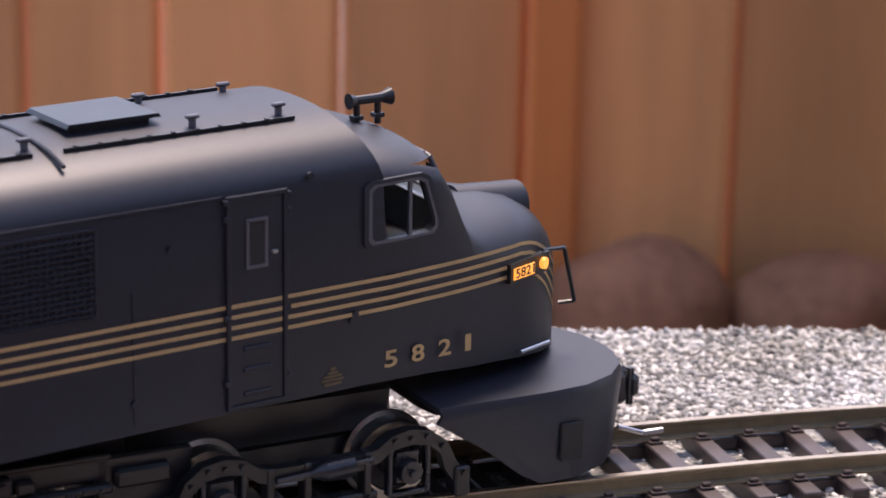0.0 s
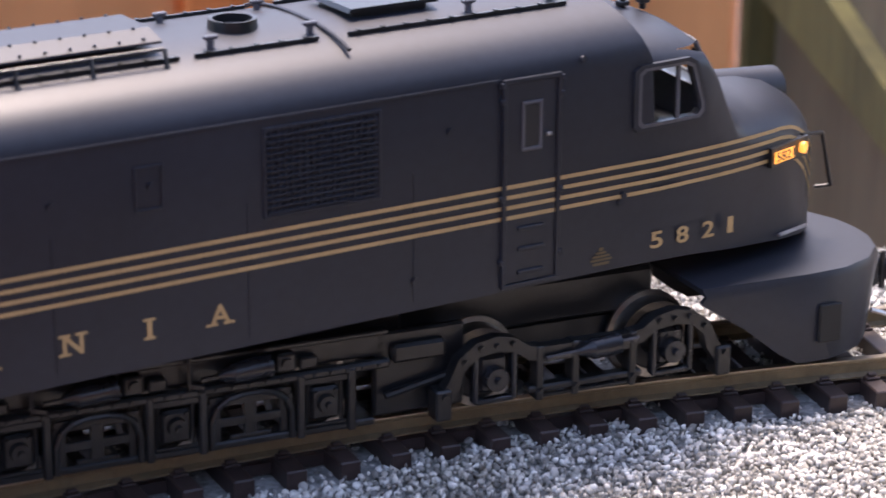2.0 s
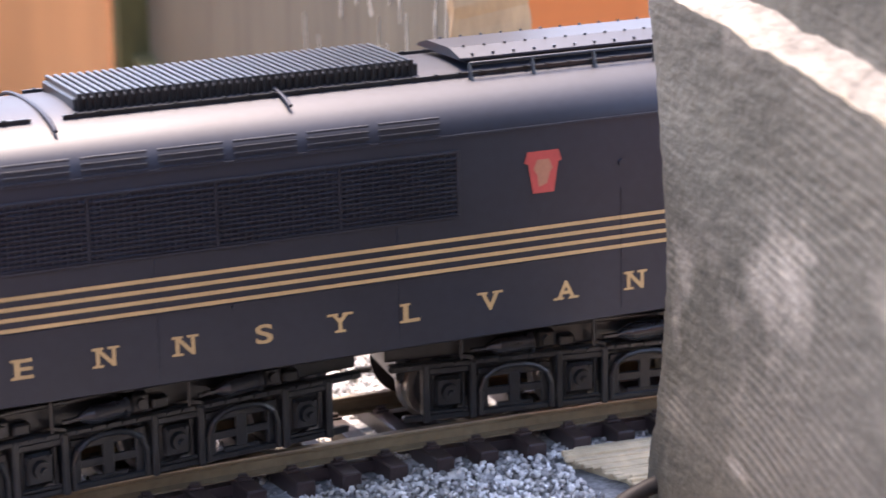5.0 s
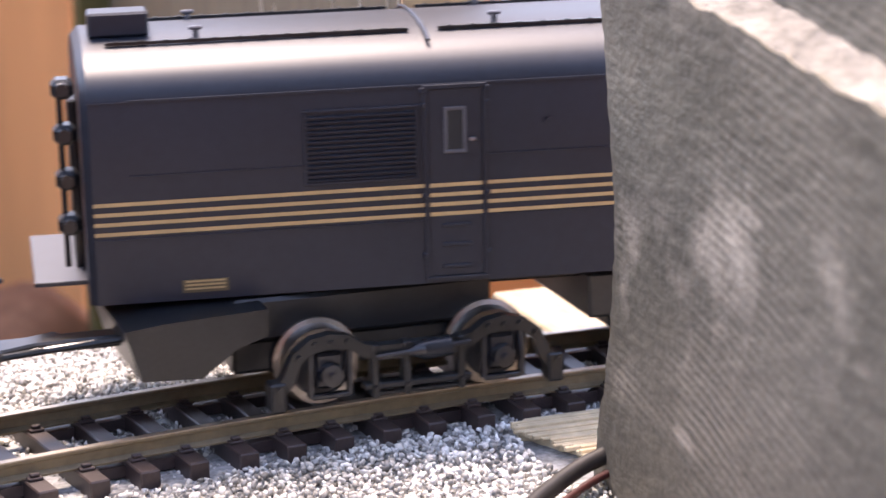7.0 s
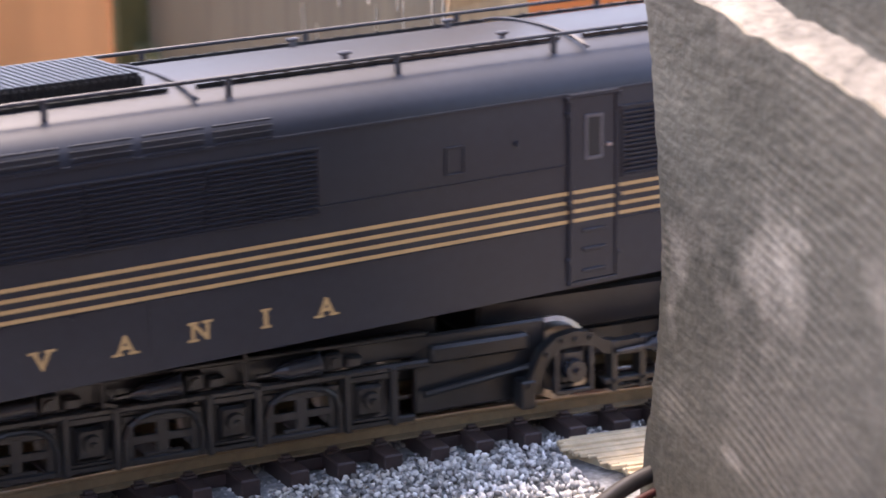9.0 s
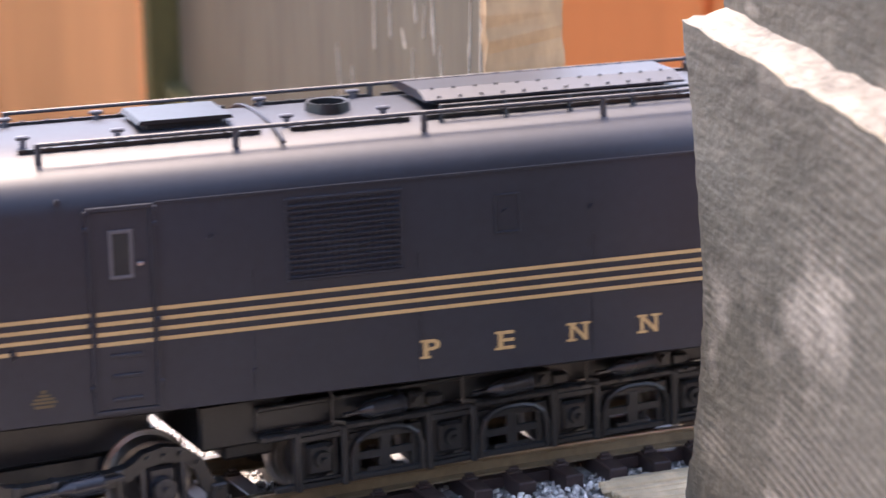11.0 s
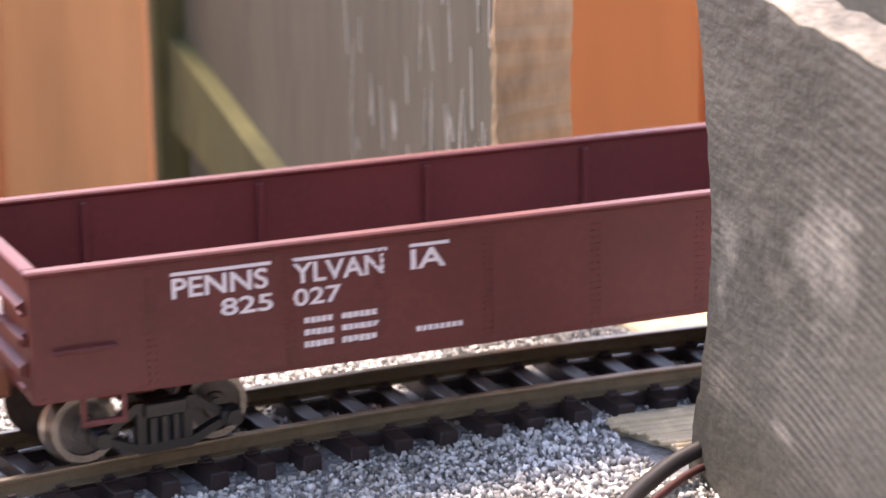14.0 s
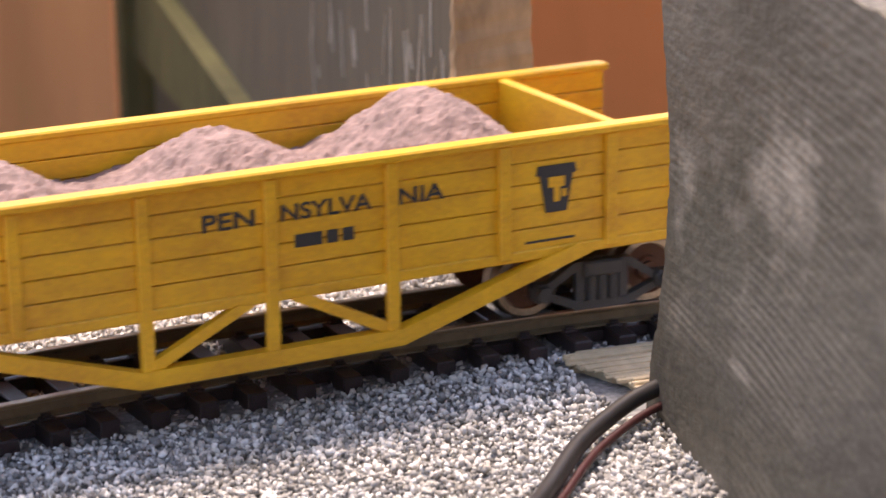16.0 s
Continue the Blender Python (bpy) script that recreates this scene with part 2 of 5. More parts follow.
def prism(bm, pts, y0, y1, slot=0, axis="y"):
    """A plate: outline (x, z) in millimetres, from y0 to y1."""
    def at(a, b, y):
        return bm.verts.new(Vector((a, y, b) if axis == "y" else (y, a, b)) * MM)
    lo, hi = [at(a, b, y0) for a, b in pts], [at(a, b, y1) for a, b in pts]
    fs = [bm.faces.new(lo), bm.faces.new(hi[::-1])]
    for i in range(len(pts)):
        j = (i + 1) % len(pts)
        fs.append(bm.faces.new((lo[i], hi[i], hi[j], lo[j])))
    for f in fs:
        f.material_index = slot
    bmesh.ops.recalc_face_normals(bm, faces=fs)
    return lo + hi


def word(name, text, parent, mat, x, y, z, height, width=None, m=None, label="", stretch=1.0):
    """Raised lettering on a side that faces -y; x is its left edge, z its foot, in millimetres."""
    cu = bpy.data.curves.new(name, "FONT")
    cu.body, cu.size, cu.extrude, cu.offset = text, 1.0, 0.004, 0.018
    tmp = bpy.data.objects.new(name, cu)
    scene.collection.objects.link(tmp)
    bpy.context.view_layer.update()
    me = bpy.data.meshes.new_from_object(tmp.evaluated_get(bpy.context.evaluated_depsgraph_get()))
    bpy.data.objects.remove(tmp)
    co = np.zeros(len(me.vertices) * 3)
    me.vertices.foreach_get("co", co)
    co = co.reshape(-1, 3)
    x0, x1, z0, z1 = co[:, 0].min(), co[:, 0].max(), co[:, 1].min(), co[:, 1].max()
    k = height / (z1 - z0)
    kx = (width / (x1 - x0)) if width else k * stretch
    out = np.stack([x + (co[:, 0] - x0) * kx, y - co[:, 2] * k, z + (co[:, 1] - z0) * k], -1) * MM
    me.vertices.foreach_set("co", out.ravel())
    me.materials.clear()
    me.materials.append(mat)
    ob = new(name, me)
    ob.parent = parent
    if label:
        tagged(ob, label)
    return ob


def empty(name):
    return new(name)


# ---- the track's arc ----
R = 489.7
TIE_PITCH = 6.95


def on_arc(s, lat=0.0, z=0.0):
    """A point beside the track, millimetres: s along it, lat towards the inside of the curve."""
    a = s / R
    r = R - lat
    return Vector((r * math.sin(a), r * math.cos(a) - R, z))


def arc_pose(s, lat=0.0, z=0.0):
    p = on_arc(s, lat, z) * MM
    return Matrix.Translation(p) @ Matrix.Rotation(-s / R, 4, "Z")


# ---- the ground, the shelf and the fences ----
def ground_sheet():
    bm = bmesh.new()
    n = 60
    def spread(i):
        a = (i / n * 2 - 1)
        return math.copysign(abs(a) ** 4 * 60 + abs(a) * 1.2, a)
    grid = [[bm.verts.new((spread(i), 0.3 + spread(j), -0.128 + 0.006 * noise.noise((spread(i) * 9, spread(j) * 9, 0)))) for j in range(n + 1)] for i in range(n + 1)]
    for i in range(n):
        for j in range(n):
            bm.faces.new((grid[i][j], grid[i + 1][j], grid[i + 1][j + 1], grid[i][j + 1]))
    return tagged(link_mesh("ground", bm, SOIL), "brown mulch-covered garden ground behind and below the railway shelf", "ground", kind="structure")


def shelf():
    bm = bmesh.new()
    box(bm, -520, 420, -98, 44, -24, -4.9, 1.0)
    for x in (-480, -280, -110, 120, 380):
        box(bm, x - 12, x + 12, -60, 20, -135, -24, 1.0)
    return tagged(link_mesh("shelf", bm, BED), "flat shelf coated with grey ballast carrying the track", "shelf", kind="structure")


def stones(name, count_area, size, place, mat, label, seed=3):
    """Loose stones, all in one mesh: each an uneven, flattened little rock."""
    rng = np.random.default_rng(seed)
    base = bmesh.new()
    bmesh.ops.create_icosphere(base, subdivisions=1, radius=1.0)
    bv = np.array([v.co[:] for v in base.verts])
    bf = np.array([[v.index for v in f.verts] for f in base.faces])
    base.free()
    pts = place(rng, count_area)
    n = len(pts)
    r = size * rng.uniform(0.6, 1.35, (n, 1, 1)) * rng.uniform(0.55, 1.55, (n, 1, 3)) * np.array([1, 1, 0.7])
    v = bv[None] * rng.uniform(0.6, 1.25, (n, len(bv), 1)) * r
    q = rng.normal(size=(n, 4))
    q /= np.linalg.norm(q, axis=1, keepdims=True)
    w, x, y, z = q.T
    rot = np.stack([1 - 2 * (y * y + z * z), 2 * (x * y - z * w), 2 * (x * z + y * w), 2 * (x * y + z * w), 1 - 2 * (x * x + z * z), 2 * (y * z - x * w),
                    2 * (x * z - y * w), 2 * (y * z + x * w), 1 - 2 * (x * x + y * y)], -1).reshape(n, 3, 3)
    v = np.einsum("nij,nkj->nki", rot, v) + pts[:, None, :]
    f = (bf[None] + (np.arange(n) * len(bv))[:, None, None]).reshape(-1, 3)
    me = bpy.data.meshes.new(name)
    me.vertices.add(n * len(bv))
    me.vertices.foreach_set("co", (v * MM).ravel())
    me.loops.add(len(f) * 3)
    me.loops.foreach_set("vertex_index", f.ravel())
    me.polygons.add(len(f))
    me.polygons.foreach_set("loop_start", np.arange(len(f)) * 3)
    me.update(calc_edges=True)
    me.materials.append(mat)
    return tagged(new(name, me), label, "gravel", kind="stuff")


def ballast_places(rng, step):
    """Stones over the shelf, fewer under the rails, heaped a little beside the ties."""
    xs, ys = np.meshgrid(np.arange(-275, 45, step), np.arange(-92, 43.5, step))
    p = np.stack([xs.ravel(), ys.ravel()], -1) + rng.uniform(-0.6, 0.6, (xs.size, 2)) * step
    rad = R - np.hypot(p[:, 0], p[:, 1] + R)
    z = np.where(np.abs(rad) < 15.5, -5.0, -4.2) + rng.uniform(-0.45, 0.3, len(p))
    near = (np.abs(rad) > 15.3) & (np.abs(rad) < 19)
    z = np.where(near, z - 0.15, z) + 0.5 * np.sin(p[:, 0] * 0.07) * np.sin(p[:, 1] * 0.09 + 1)
    keep = (np.abs(np.abs(rad) - 8.6) > 1.6) & (p[:, 1] < 43)
    keep &= ~((p[:, 0] > -19) & (p[:, 1] < -18) & (p[:, 1] > -42))
    return np.stack([p[:, 0], p[:, 1], z], -1)[keep]


def fence():
    """Upright cedar boards along the back, each a board of its own."""
    f = tagged(empty("fence"), "tall fence of upright reddish-brown cedar boards behind the track", "fence", kind="structure")
    edges = [-470, -412, -352, -298, -257, -203, -146, -84, -29, 19]
    rng = random.Random(5)
    for i, (a, b) in enumerate(zip(edges, edges[1:])):
        bm = bmesh.new()
        box(bm, a + 0.8, b - 0.8, 400 + rng.uniform(-2, 2), 416, -130, 112, 2.5)
        part("board", bm, CEDAR, f)
    # boards on the right, their sunlight painted in by the orange colour
    for a, b in ((30, 200), (201.5, 380), (381.5, 560)):
        bm = bmesh.new()
        box(bm, a, b, 402, 418, -130, 112, 2.0)
        part("board", bm, SUNLIT_CEDAR, f, "cedar board coloured bright orange as if sunlit")
    # added orange strip in place of a streak of sun on the fence
    bm = bmesh.new()
    box(bm, -147, -131, 390, 399, -130, 112, 2.0)
    part("sun_streak", bm, SUNLIT_CEDAR, f, "upright orange strip standing in for a streak of sunlight")
    bm = bmesh.new()
    box(bm, -470, 560, 417, 436, 60, 95, 2)
    part("rail", bm, CEDAR, f)
    return f


def rounded_block(name, x, y, z, rx, ry, rz, mat, label, cat, seed):
    bm = bmesh.new()
    bmesh.ops.create_icosphere(bm, subdivisions=3, radius=1.0)
    for v in bm.verts:
        k = 1 + 0.16 * noise.noise(v.co * 1.6 + Vector((seed, 0, 0)))
        v.co = Vector((x + v.co.x * rx * k, y + v.co.y * ry * k, z + v.co.z * rz * k)) * MM
    return tagged(link_mesh(name, bm, mat), label, cat, group="stones along the fence")


def near_board():
    """The grey board that crosses the line, with the near half of the rounded hole sawn through it."""
    w = Vector((-0.13, -0.99, 0)).normalized()
    n = Vector((0.99, -0.13, 0)).normalized()
    o = Vector((-14, -36, 0))
    t = tagged(empty("tunnel_board"), "weathered grey wooden board with a rough sawn arched hole", "wooden board", kind="structure")
    rng = random.Random(4)
    # outline of the hole: distance along the board, height
    edge = [(1.3, -7.0), (1.9, -1.5), (3.2, 2.6), (5.2, 7.4), (6.8, 12.5), (8.4, 18.4), (9.3, 23.7), (9.6, 28.9), (9.1, 34.5), (7.9, 40.4), (6.2, 47.4), (4.5, 53.3), (2.5, 59.1), (0.9, 62.7)]
    fine = []
    for (a, b), (c, e) in zip(edge, edge[1:]):
        for k in range(5):
            u = k / 5
            fine.append((a + (c - a) * u + rng.uniform(-0.4, 0.4), b + (e - b) * u))
    fine.append(edge[-1])
    a0, z0 = edge[-1]
    ledge = [(a0 + x, z0 -0.039 * x + rng.uniform(-0.25, 0.25) + 0.5 * noise.noise((x * 0.15, 3.0, 0))) for x in [0.0] + [1.5 + 2.6 * k for k in range(70)]]
    out = fine + ledge[1:] + [(ledge[-1][0], -130), (edge[0][0] + 8, -130), (edge[0][0] + 4, -5.4)]

    def at(a, b, depth):
        return (o + w * a + n * depth + Vector((0, 0, b))) * MM

    def slab(pts, depth0, depth1, mat, name, label=""):
        bm = bmesh.new()
        lo = [bm.verts.new(at(a, b, depth0)) for a, b in pts]
        hi = [bm.verts.new(at(a, b, depth1)) for a, b in pts]
        bm.faces.new(lo), bm.faces.new(hi[::-1])
        for i in range(len(pts)):
            j = (i + 1) % len(pts)
            bm.faces.new((lo[i], hi[i], hi[j], lo[j]))
        bmesh.ops.recalc_face_normals(bm, faces=bm.faces[:])
        return part(name, bm, mat, t, label, smooth=False)
    slab(out, 0.0, 9.0, GREY_WOOD, "lower_board")
    # worn sloping shoulder between the two boards, sunlight put into its pale colour
    bm = bmesh.new()
    rows = []
    for k in range(5):
        u = k / 4
        rows.append([bm.verts.new(at(a + 0.25 * u, b - 0.15 + 1.6 * u ** 0.8 + (rng.uniform(-0.3, 0.3) if 0 < k < 4 else 0), 0.12 + 5.6 * u)) for a, b in ledge])
    rows.append([bm.verts.new(at(a + 0.25, b - 4.0, 8.8)) for a, b in ledge])
    rows.append([bm.verts.new(at(a, b - 4.0, 0.3)) for a, b in ledge])
    for p, q in zip(rows, rows[1:] + rows[:1]):
        for i in range(len(ledge) - 1):
            bm.faces.new((p[i], p[i + 1], q[i + 1], q[i]))
    bmesh.ops.recalc_face_normals(bm, faces=bm.faces[:])
    part("worn_shoulder", bm, SUNLIT_EDGE, t, "worn shoulder, its pale colour standing for sunlight")
    slab([(0.6, 61.8), (-0.6, 68.2), (-2.4, 76.5), (-5.4, 88.7), (-6.5, 104.1), (-5.4, 121.4)] + [(180, 122), (180, 20), (4, 56)], 5.7, 12.0, GREY_WOOD, "upper_board")
    return t


def far_board():
    t = tagged(empty("partition_board"), "weathered grey wooden partition board with a brown sawn end", "wooden board", kind="structure")
    a, b = Vector((-6.5, 52, 0)), Vector((20, 405, 0))
    d = (b - a).normalized()
    n = Vector((d.y, -d.x, 0))
    rng = random.Random(8)

    def block(u0, u1, w0, w1, z0, z1, mat, name, label="", rough=0.0, nz=2):
        bm = bmesh.new()
        rows = []
        for k in range(nz + 1):
            z = z0 + (z1 - z0) * k / nz
            j = [rng.uniform(-rough, rough) for _ in range(4)]
            rows.append([bm.verts.new((a + d * (u + j[i]) + n * (w + j[(i + 1) % 4]) + Vector((0, 0, z))) * MM) for i, (u, w) in enumerate(((u0, w0), (u0, w1), (u1, w1), (u1, w0)))])
        for lo, hi in zip(rows, rows[1:]):
            for i in range(4):
                bm.faces.new((lo[i], lo[(i + 1) % 4], hi[(i + 1) % 4], hi[i]))
        bm.faces.new(rows[0][::-1]), bm.faces.new(rows[-1])
        bmesh.ops.recalc_face_normals(bm, faces=bm.faces[:])
        return part(name, bm, mat, t, label, smooth=False)
    block(2, 312, 0, 12, -130, 118, FAR_GREY, "panel")
    block(-0.6, 2, -0.3, 12.5, -8, 118, SAWN, "sawn_end", "rough brown sawn edge", 0.35, 60)
    block(299, 312, -8, 0.0, -130, 118, MOSS_SHADE, "mossy_batten", "green mossy edge batten")
    # pale torn fibres near the sawn end
    bm = bmesh.new()
    for _ in range(110):
        u, z = 3 + 105 * rng.random() ** 1.9, rng.uniform(-6, 116)
        h, lean, w = rng.uniform(2, 15), rng.uniform(-2.5, 2.5), rng.uniform(0.25, 0.75)
        base = [bm.verts.new((a + d * (u + du) - n * dn + Vector((0, 0, z))) * MM) for du, dn in ((0, -0.05), (w, -0.05), (w, 0.25), (0, 0.25))]
        tip = [bm.verts.new((a + d * (u + lean + du * 0.4) - n * dn + Vector((0, 0, z + h))) * MM) for du, dn in ((0, -0.05), (w, -0.05), (w, 0.25), (0, 0.25))]
        bm.faces.new(base[::-1]), bm.faces.new(tip)
        for i in range(4):
            bm.faces.new((base[i], base[(i + 1) % 4], tip[(i + 1) % 4], tip[i]))
    bmesh.ops.recalc_face_normals(bm, faces=bm.faces[:])
    tagged(part("splinters", bm, SPLINTER, t, "pale torn wood fibres", smooth=False), kind="stuff")
    # the slanting mossy brace; its dark olive also paints the shadow band there
    bm = bmesh.new()
    for u0, z0, u1, z1 in ((298, -9, 95, -24),):
        p = [a + d * u0 + Vector((0, 0, z0)), a + d * u1 + Vector((0, 0, z1)), a + d * u1 + Vector((0, 0, z1 - 10)), a + d * u0 + Vector((0, 0, z0 - 26))]
        lo = [bm.verts.new(q * MM) for q in p]
        hi = [bm.verts.new((q - n * 5) * MM) for q in p]
        bm.faces.new(lo), bm.faces.new(hi[::-1])
        for i in range(4):
            bm.faces.new((lo[i], hi[i], hi[(i + 1) % 4], lo[(i + 1) % 4]))
    bmesh.ops.recalc_face_normals(bm, faces=bm.faces[:])
    part("brace", bm, MOSS_SHADE, t, "slanting mossy brace, its shadow band in the dark colour", smooth=False)
    return t


def sill_board():
    """The splintered piece of pale wood under the hole."""
    bm = bmesh.new()
    rng = random.Random(2)
    pts = [(-17.5, -19), (-14.5, -25), (-12.3, -31), (-10.5, -38), (30, -38), (36, 46), (8, 47), (4, 40), (2, 30), (1, 24), (-2, 16.5), (60, 15), (60, -16.5)]
    out = []
    for (a, b), (c, e) in zip(pts[:4], pts[1:4]):
        for k in range(5):
            out.append((a + (c - a) * k / 5 + rng.uniform(-0.5, 0.5), b + (e - b) * k / 5 + rng.uniform(-0.3, 0.3)))
    out += [(-10.5, -38), (40, -38), (40, -15.6), (-15, -16.4)]
    lo, hi = [bm.verts.new(Vector((x, y, -6)) * MM) for x, y in out], [bm.verts.new(Vector((x, y, -3.4)) * MM) for x, y in out]
    bm.faces.new(lo), bm.faces.new(hi[::-1])
    for i in range(len(out)):
        bm.faces.new((lo[i], hi[i], hi[(i + 1) % len(out)], lo[(i + 1) % len(out)]))
    bmesh.ops.recalc_face_normals(bm, faces=bm.faces[:])
    ob = tagged(link_mesh("sill_board", bm, PALE_WOOD, smooth=False), "pale splintered offcut of wood beside the track", "wood offcut")
    for q in range(26):
        bm2 = bmesh.new()
        u = q / 25
        x0, y0 = -17.5 + 7.0 * u + rng.uniform(-0.6, 0.4), -19 - 18.6 * u
        box(bm2, x0 - rng.uniform(0.0, 1.6), x0 + rng.uniform(7, 22), y0 - 0.32, y0 + 0.3, -3.6, -3.3 + rng.uniform(0.0, 0.55), 0.1)
        part("splinter", bm2, PALE_WOOD, ob, smooth=False)
    bm = bmesh.new()
    box(bm, 4, 60, 17.5, 43, -6, -3.2, 0.4)
    tagged(link_mesh("sill_board", bm, PALE_WOOD, smooth=False), "pale sunlit wood strip behind the rails", "wood offcut")
    return ob


def cable(pts, radius, mat, label):
    cu = bpy.data.curves.new("cable", "CURVE")
    cu.dimensions, cu.bevel_depth, cu.bevel_resolution = "3D", radius * MM, 3
    sp = cu.splines.new("BEZIER")
    sp.bezier_points.add(len(pts) - 1)
    for b, p in zip(sp.bezier_points, pts):
        b.co = Vector(p) * MM
        b.handle_left_type = b.handle_right_type = "AUTO"
    cu.materials.append(mat)
    tmp = bpy.data.objects.new("cable", cu)
    scene.collection.objects.link(tmp)
    bpy.context.view_layer.update()
    me = bpy.data.meshes.new_from_object(tmp.evaluated_get(bpy.context.evaluated_depsgraph_get()))
    bpy.data.objects.remove(tmp)
    me.polygons.foreach_set("use_smooth", [True] * len(me.polygons))
    return tagged(new("cable", me), label, "cable")


def track():
    t = tagged(empty("railway_track"), "curved model railway track, brass-toned rails on dark brown ties", "railway track")
    # rails: head, web and foot swept along the arc
    prof = [(-0.55, 0), (0.55, 0), (0.6, -0.15), (0.55, -0.55), (0.22, -0.75), (0.22, -1.9), (1.1, -2.25), (1.1, -2.5), (-1.1, -2.5), (-1.1, -2.25), (-0.22, -1.9), (-0.22, -0.75), (-0.55, -0.55), (-0.6, -0.15)]
    for lat in (8.85, -8.85):
        bm = bmesh.new()
        rings = []
        s = -400.0
        while s < 330:
            rings.append([bm.verts.new(on_arc(s, lat + a, b) * MM) for a, b in prof])
            s += 5
        for p, q in zip(rings, rings[1:]):
            for i in range(len(prof)):
                j = (i + 1) % len(prof)
                f = bm.faces.new((p[i], p[j], q[j], q[i]))
                f.material_index = 1 if i in (0, 1, 13) else 0
        bmesh.ops.recalc_face_normals(bm, faces=bm.faces[:])
        part("rail", bm, [RAIL_SIDE, RAIL_TOP], t)
    bm = bmesh.new()
    box(bm, -1.35, 1.35, -15.2, 15.2, -5.4, -2.5, 0.18)
    tie_mesh = None
    for lat in (-8.85, 8.85):
        for k in (-1, 1):
            y = lat + k * 1.75
            box(bm, -1.0, 1.0, y - 0.62, y + 0.62, -2.5, -2.1, 0.1)
            box(bm, -0.62, 0.62, y - 0.38 - k * 0.1, y + 0.38 - k * 0.1, -2.1, -1.62, 0.12)
    first = part("tie", bm, TIE, t, smooth=False)
    # joiner strips between the ties, below the rails
    bm = bmesh.new()
    for lat in (-8.85, 8.85):
        box(bm, 1.35, TIE_PITCH - 1.35, lat - 1.2, lat + 1.2, -4.6, -3.1)
    web = part("tie_strip", bm, TIE, t, smooth=False)
    for i in range(-42, 56):
        for ob in (first, web):
            if ob is web and i % 3 == 0:
                continue
            c = ob if i == -42 else ob.copy()
            if i != -42:
                scene.collection.objects.link(c)
            jit = random.Random(i * 7 + 3)
            c.matrix_basis = arc_pose(-i * TIE_PITCH) @ pose(jit.uniform(-0.0001, 0.0001), 0, 0, 0, 0, jit.uniform(-0.6, 0.6))
    return t


def unseen_shade_wall():
    """A plain dark wall, added unseen behind the camera to hold back low sky light."""
    bm = bmesh.new()
    box(bm, -6200, 6200, -5200, -5000, -140, 1700, 5)
    return tagged(link_mesh("shade_wall_south", bm, SOIL, smooth=False), "plain dark brown wall, unseen, added to hold back low sky light", "wall", kind="structure")


ground_sheet()
unseen_shade_wall()
shelf()
fence()
near_board()
far_board()
sill_board()
cable([(-70, -112, -40), (-61, -97, -3.0), (-38, -63, -2.4), (-25, -48, -1.6), (-13, -41, -0.4), (-2, -40, 0)], 1.15, CABLE, "thick black rubber cable lying on the ballast")
cable([(-69, -114, -40), (-59.5, -98.5, -3.6), (-36.6, -64, -3.3), (-23.6, -49.2, -2.9), (-12, -42.4, -2.0), (-2, -41.5, -1.6)], 0.55, RED_CABLE, "thin dark red wire lying beside the black cable")
for i, (x, w) in enumerate(((-176, 30), (-113, 30), (-57, 31), (-240, 27), (-10, 26))):
    rounded_block("stone", x, 372, -106, w, 22, 21 + 3 * (i % 2), BROWN_STONE, "rounded reddish-brown stone at the foot of the fence", "stone", i * 3.1)

# ---- the two long locomotives ----
# stations along the body: u, half width, foot, shoulder, crown (millimetres)
BODY = [(-156, 16.6, 15.8, 41.2, 48.0), (-155, 17.4, 15.8, 42.0, 49.2), (-60, 17.4, 15.8, 42.0, 49.3), (30, 17.4, 15.8, 42.0, 49.3), (84, 17.4, 15.8, 42.0, 49.3), (98, 17.4, 15.8, 42.0, 49.3)]
CAB = [(98, 17.3, 15.8, 40.2, 46.4), (106, 17.2, 15.6, 40.2, 46.0), (111, 17.0, 15.4, 40.0, 45.2), (113.8, 16.8, 15.2, 39.6, 44.2), (115.6, 16.6, 15.0, 37.4, 41.2), (117.6, 16.4, 14.8, 33.0, 37.2), (119.6, 16.1, 14.6, 29.0, 34.4),
       (122, 15.7, 14.4, 27.6, 33.6), (126, 14.9, 14.0, 27.0, 33.4), (130, 13.8, 13.5, 26.4, 33.1), (134, 12.1, 13.0, 25.2, 32.2), (137, 9.9, 12.6, 23.6, 30.6), (139.4, 6.8, 12.3, 20.0, 27.6), (141, 2.8, 12.2, 16.5, 21.0)]


def section(bm, u, w, foot, sh, crown, dirn, n=9):
    pts = [(-w, foot)]
    for k in range(1, 4):
        pts.append((-w, foot + (sh - foot) * k / 3))
    for k in range(1, 2 * n):
        a = math.pi - math.pi * k / (2 * n)
        c, s = math.cos(a), math.sin(a)
        e = 0.93
        pts.append((math.copysign(abs(c) ** e, c) * w, sh + (crown - sh) * abs(s) ** e))
    for k in range(3, 0, -1):
        pts.append((w, foot + (sh - foot) * k / 3))
    pts.append((w, foot))
    return [bm.verts.new(Vector((dirn * u, y, z)) * MM) for y, z in pts]


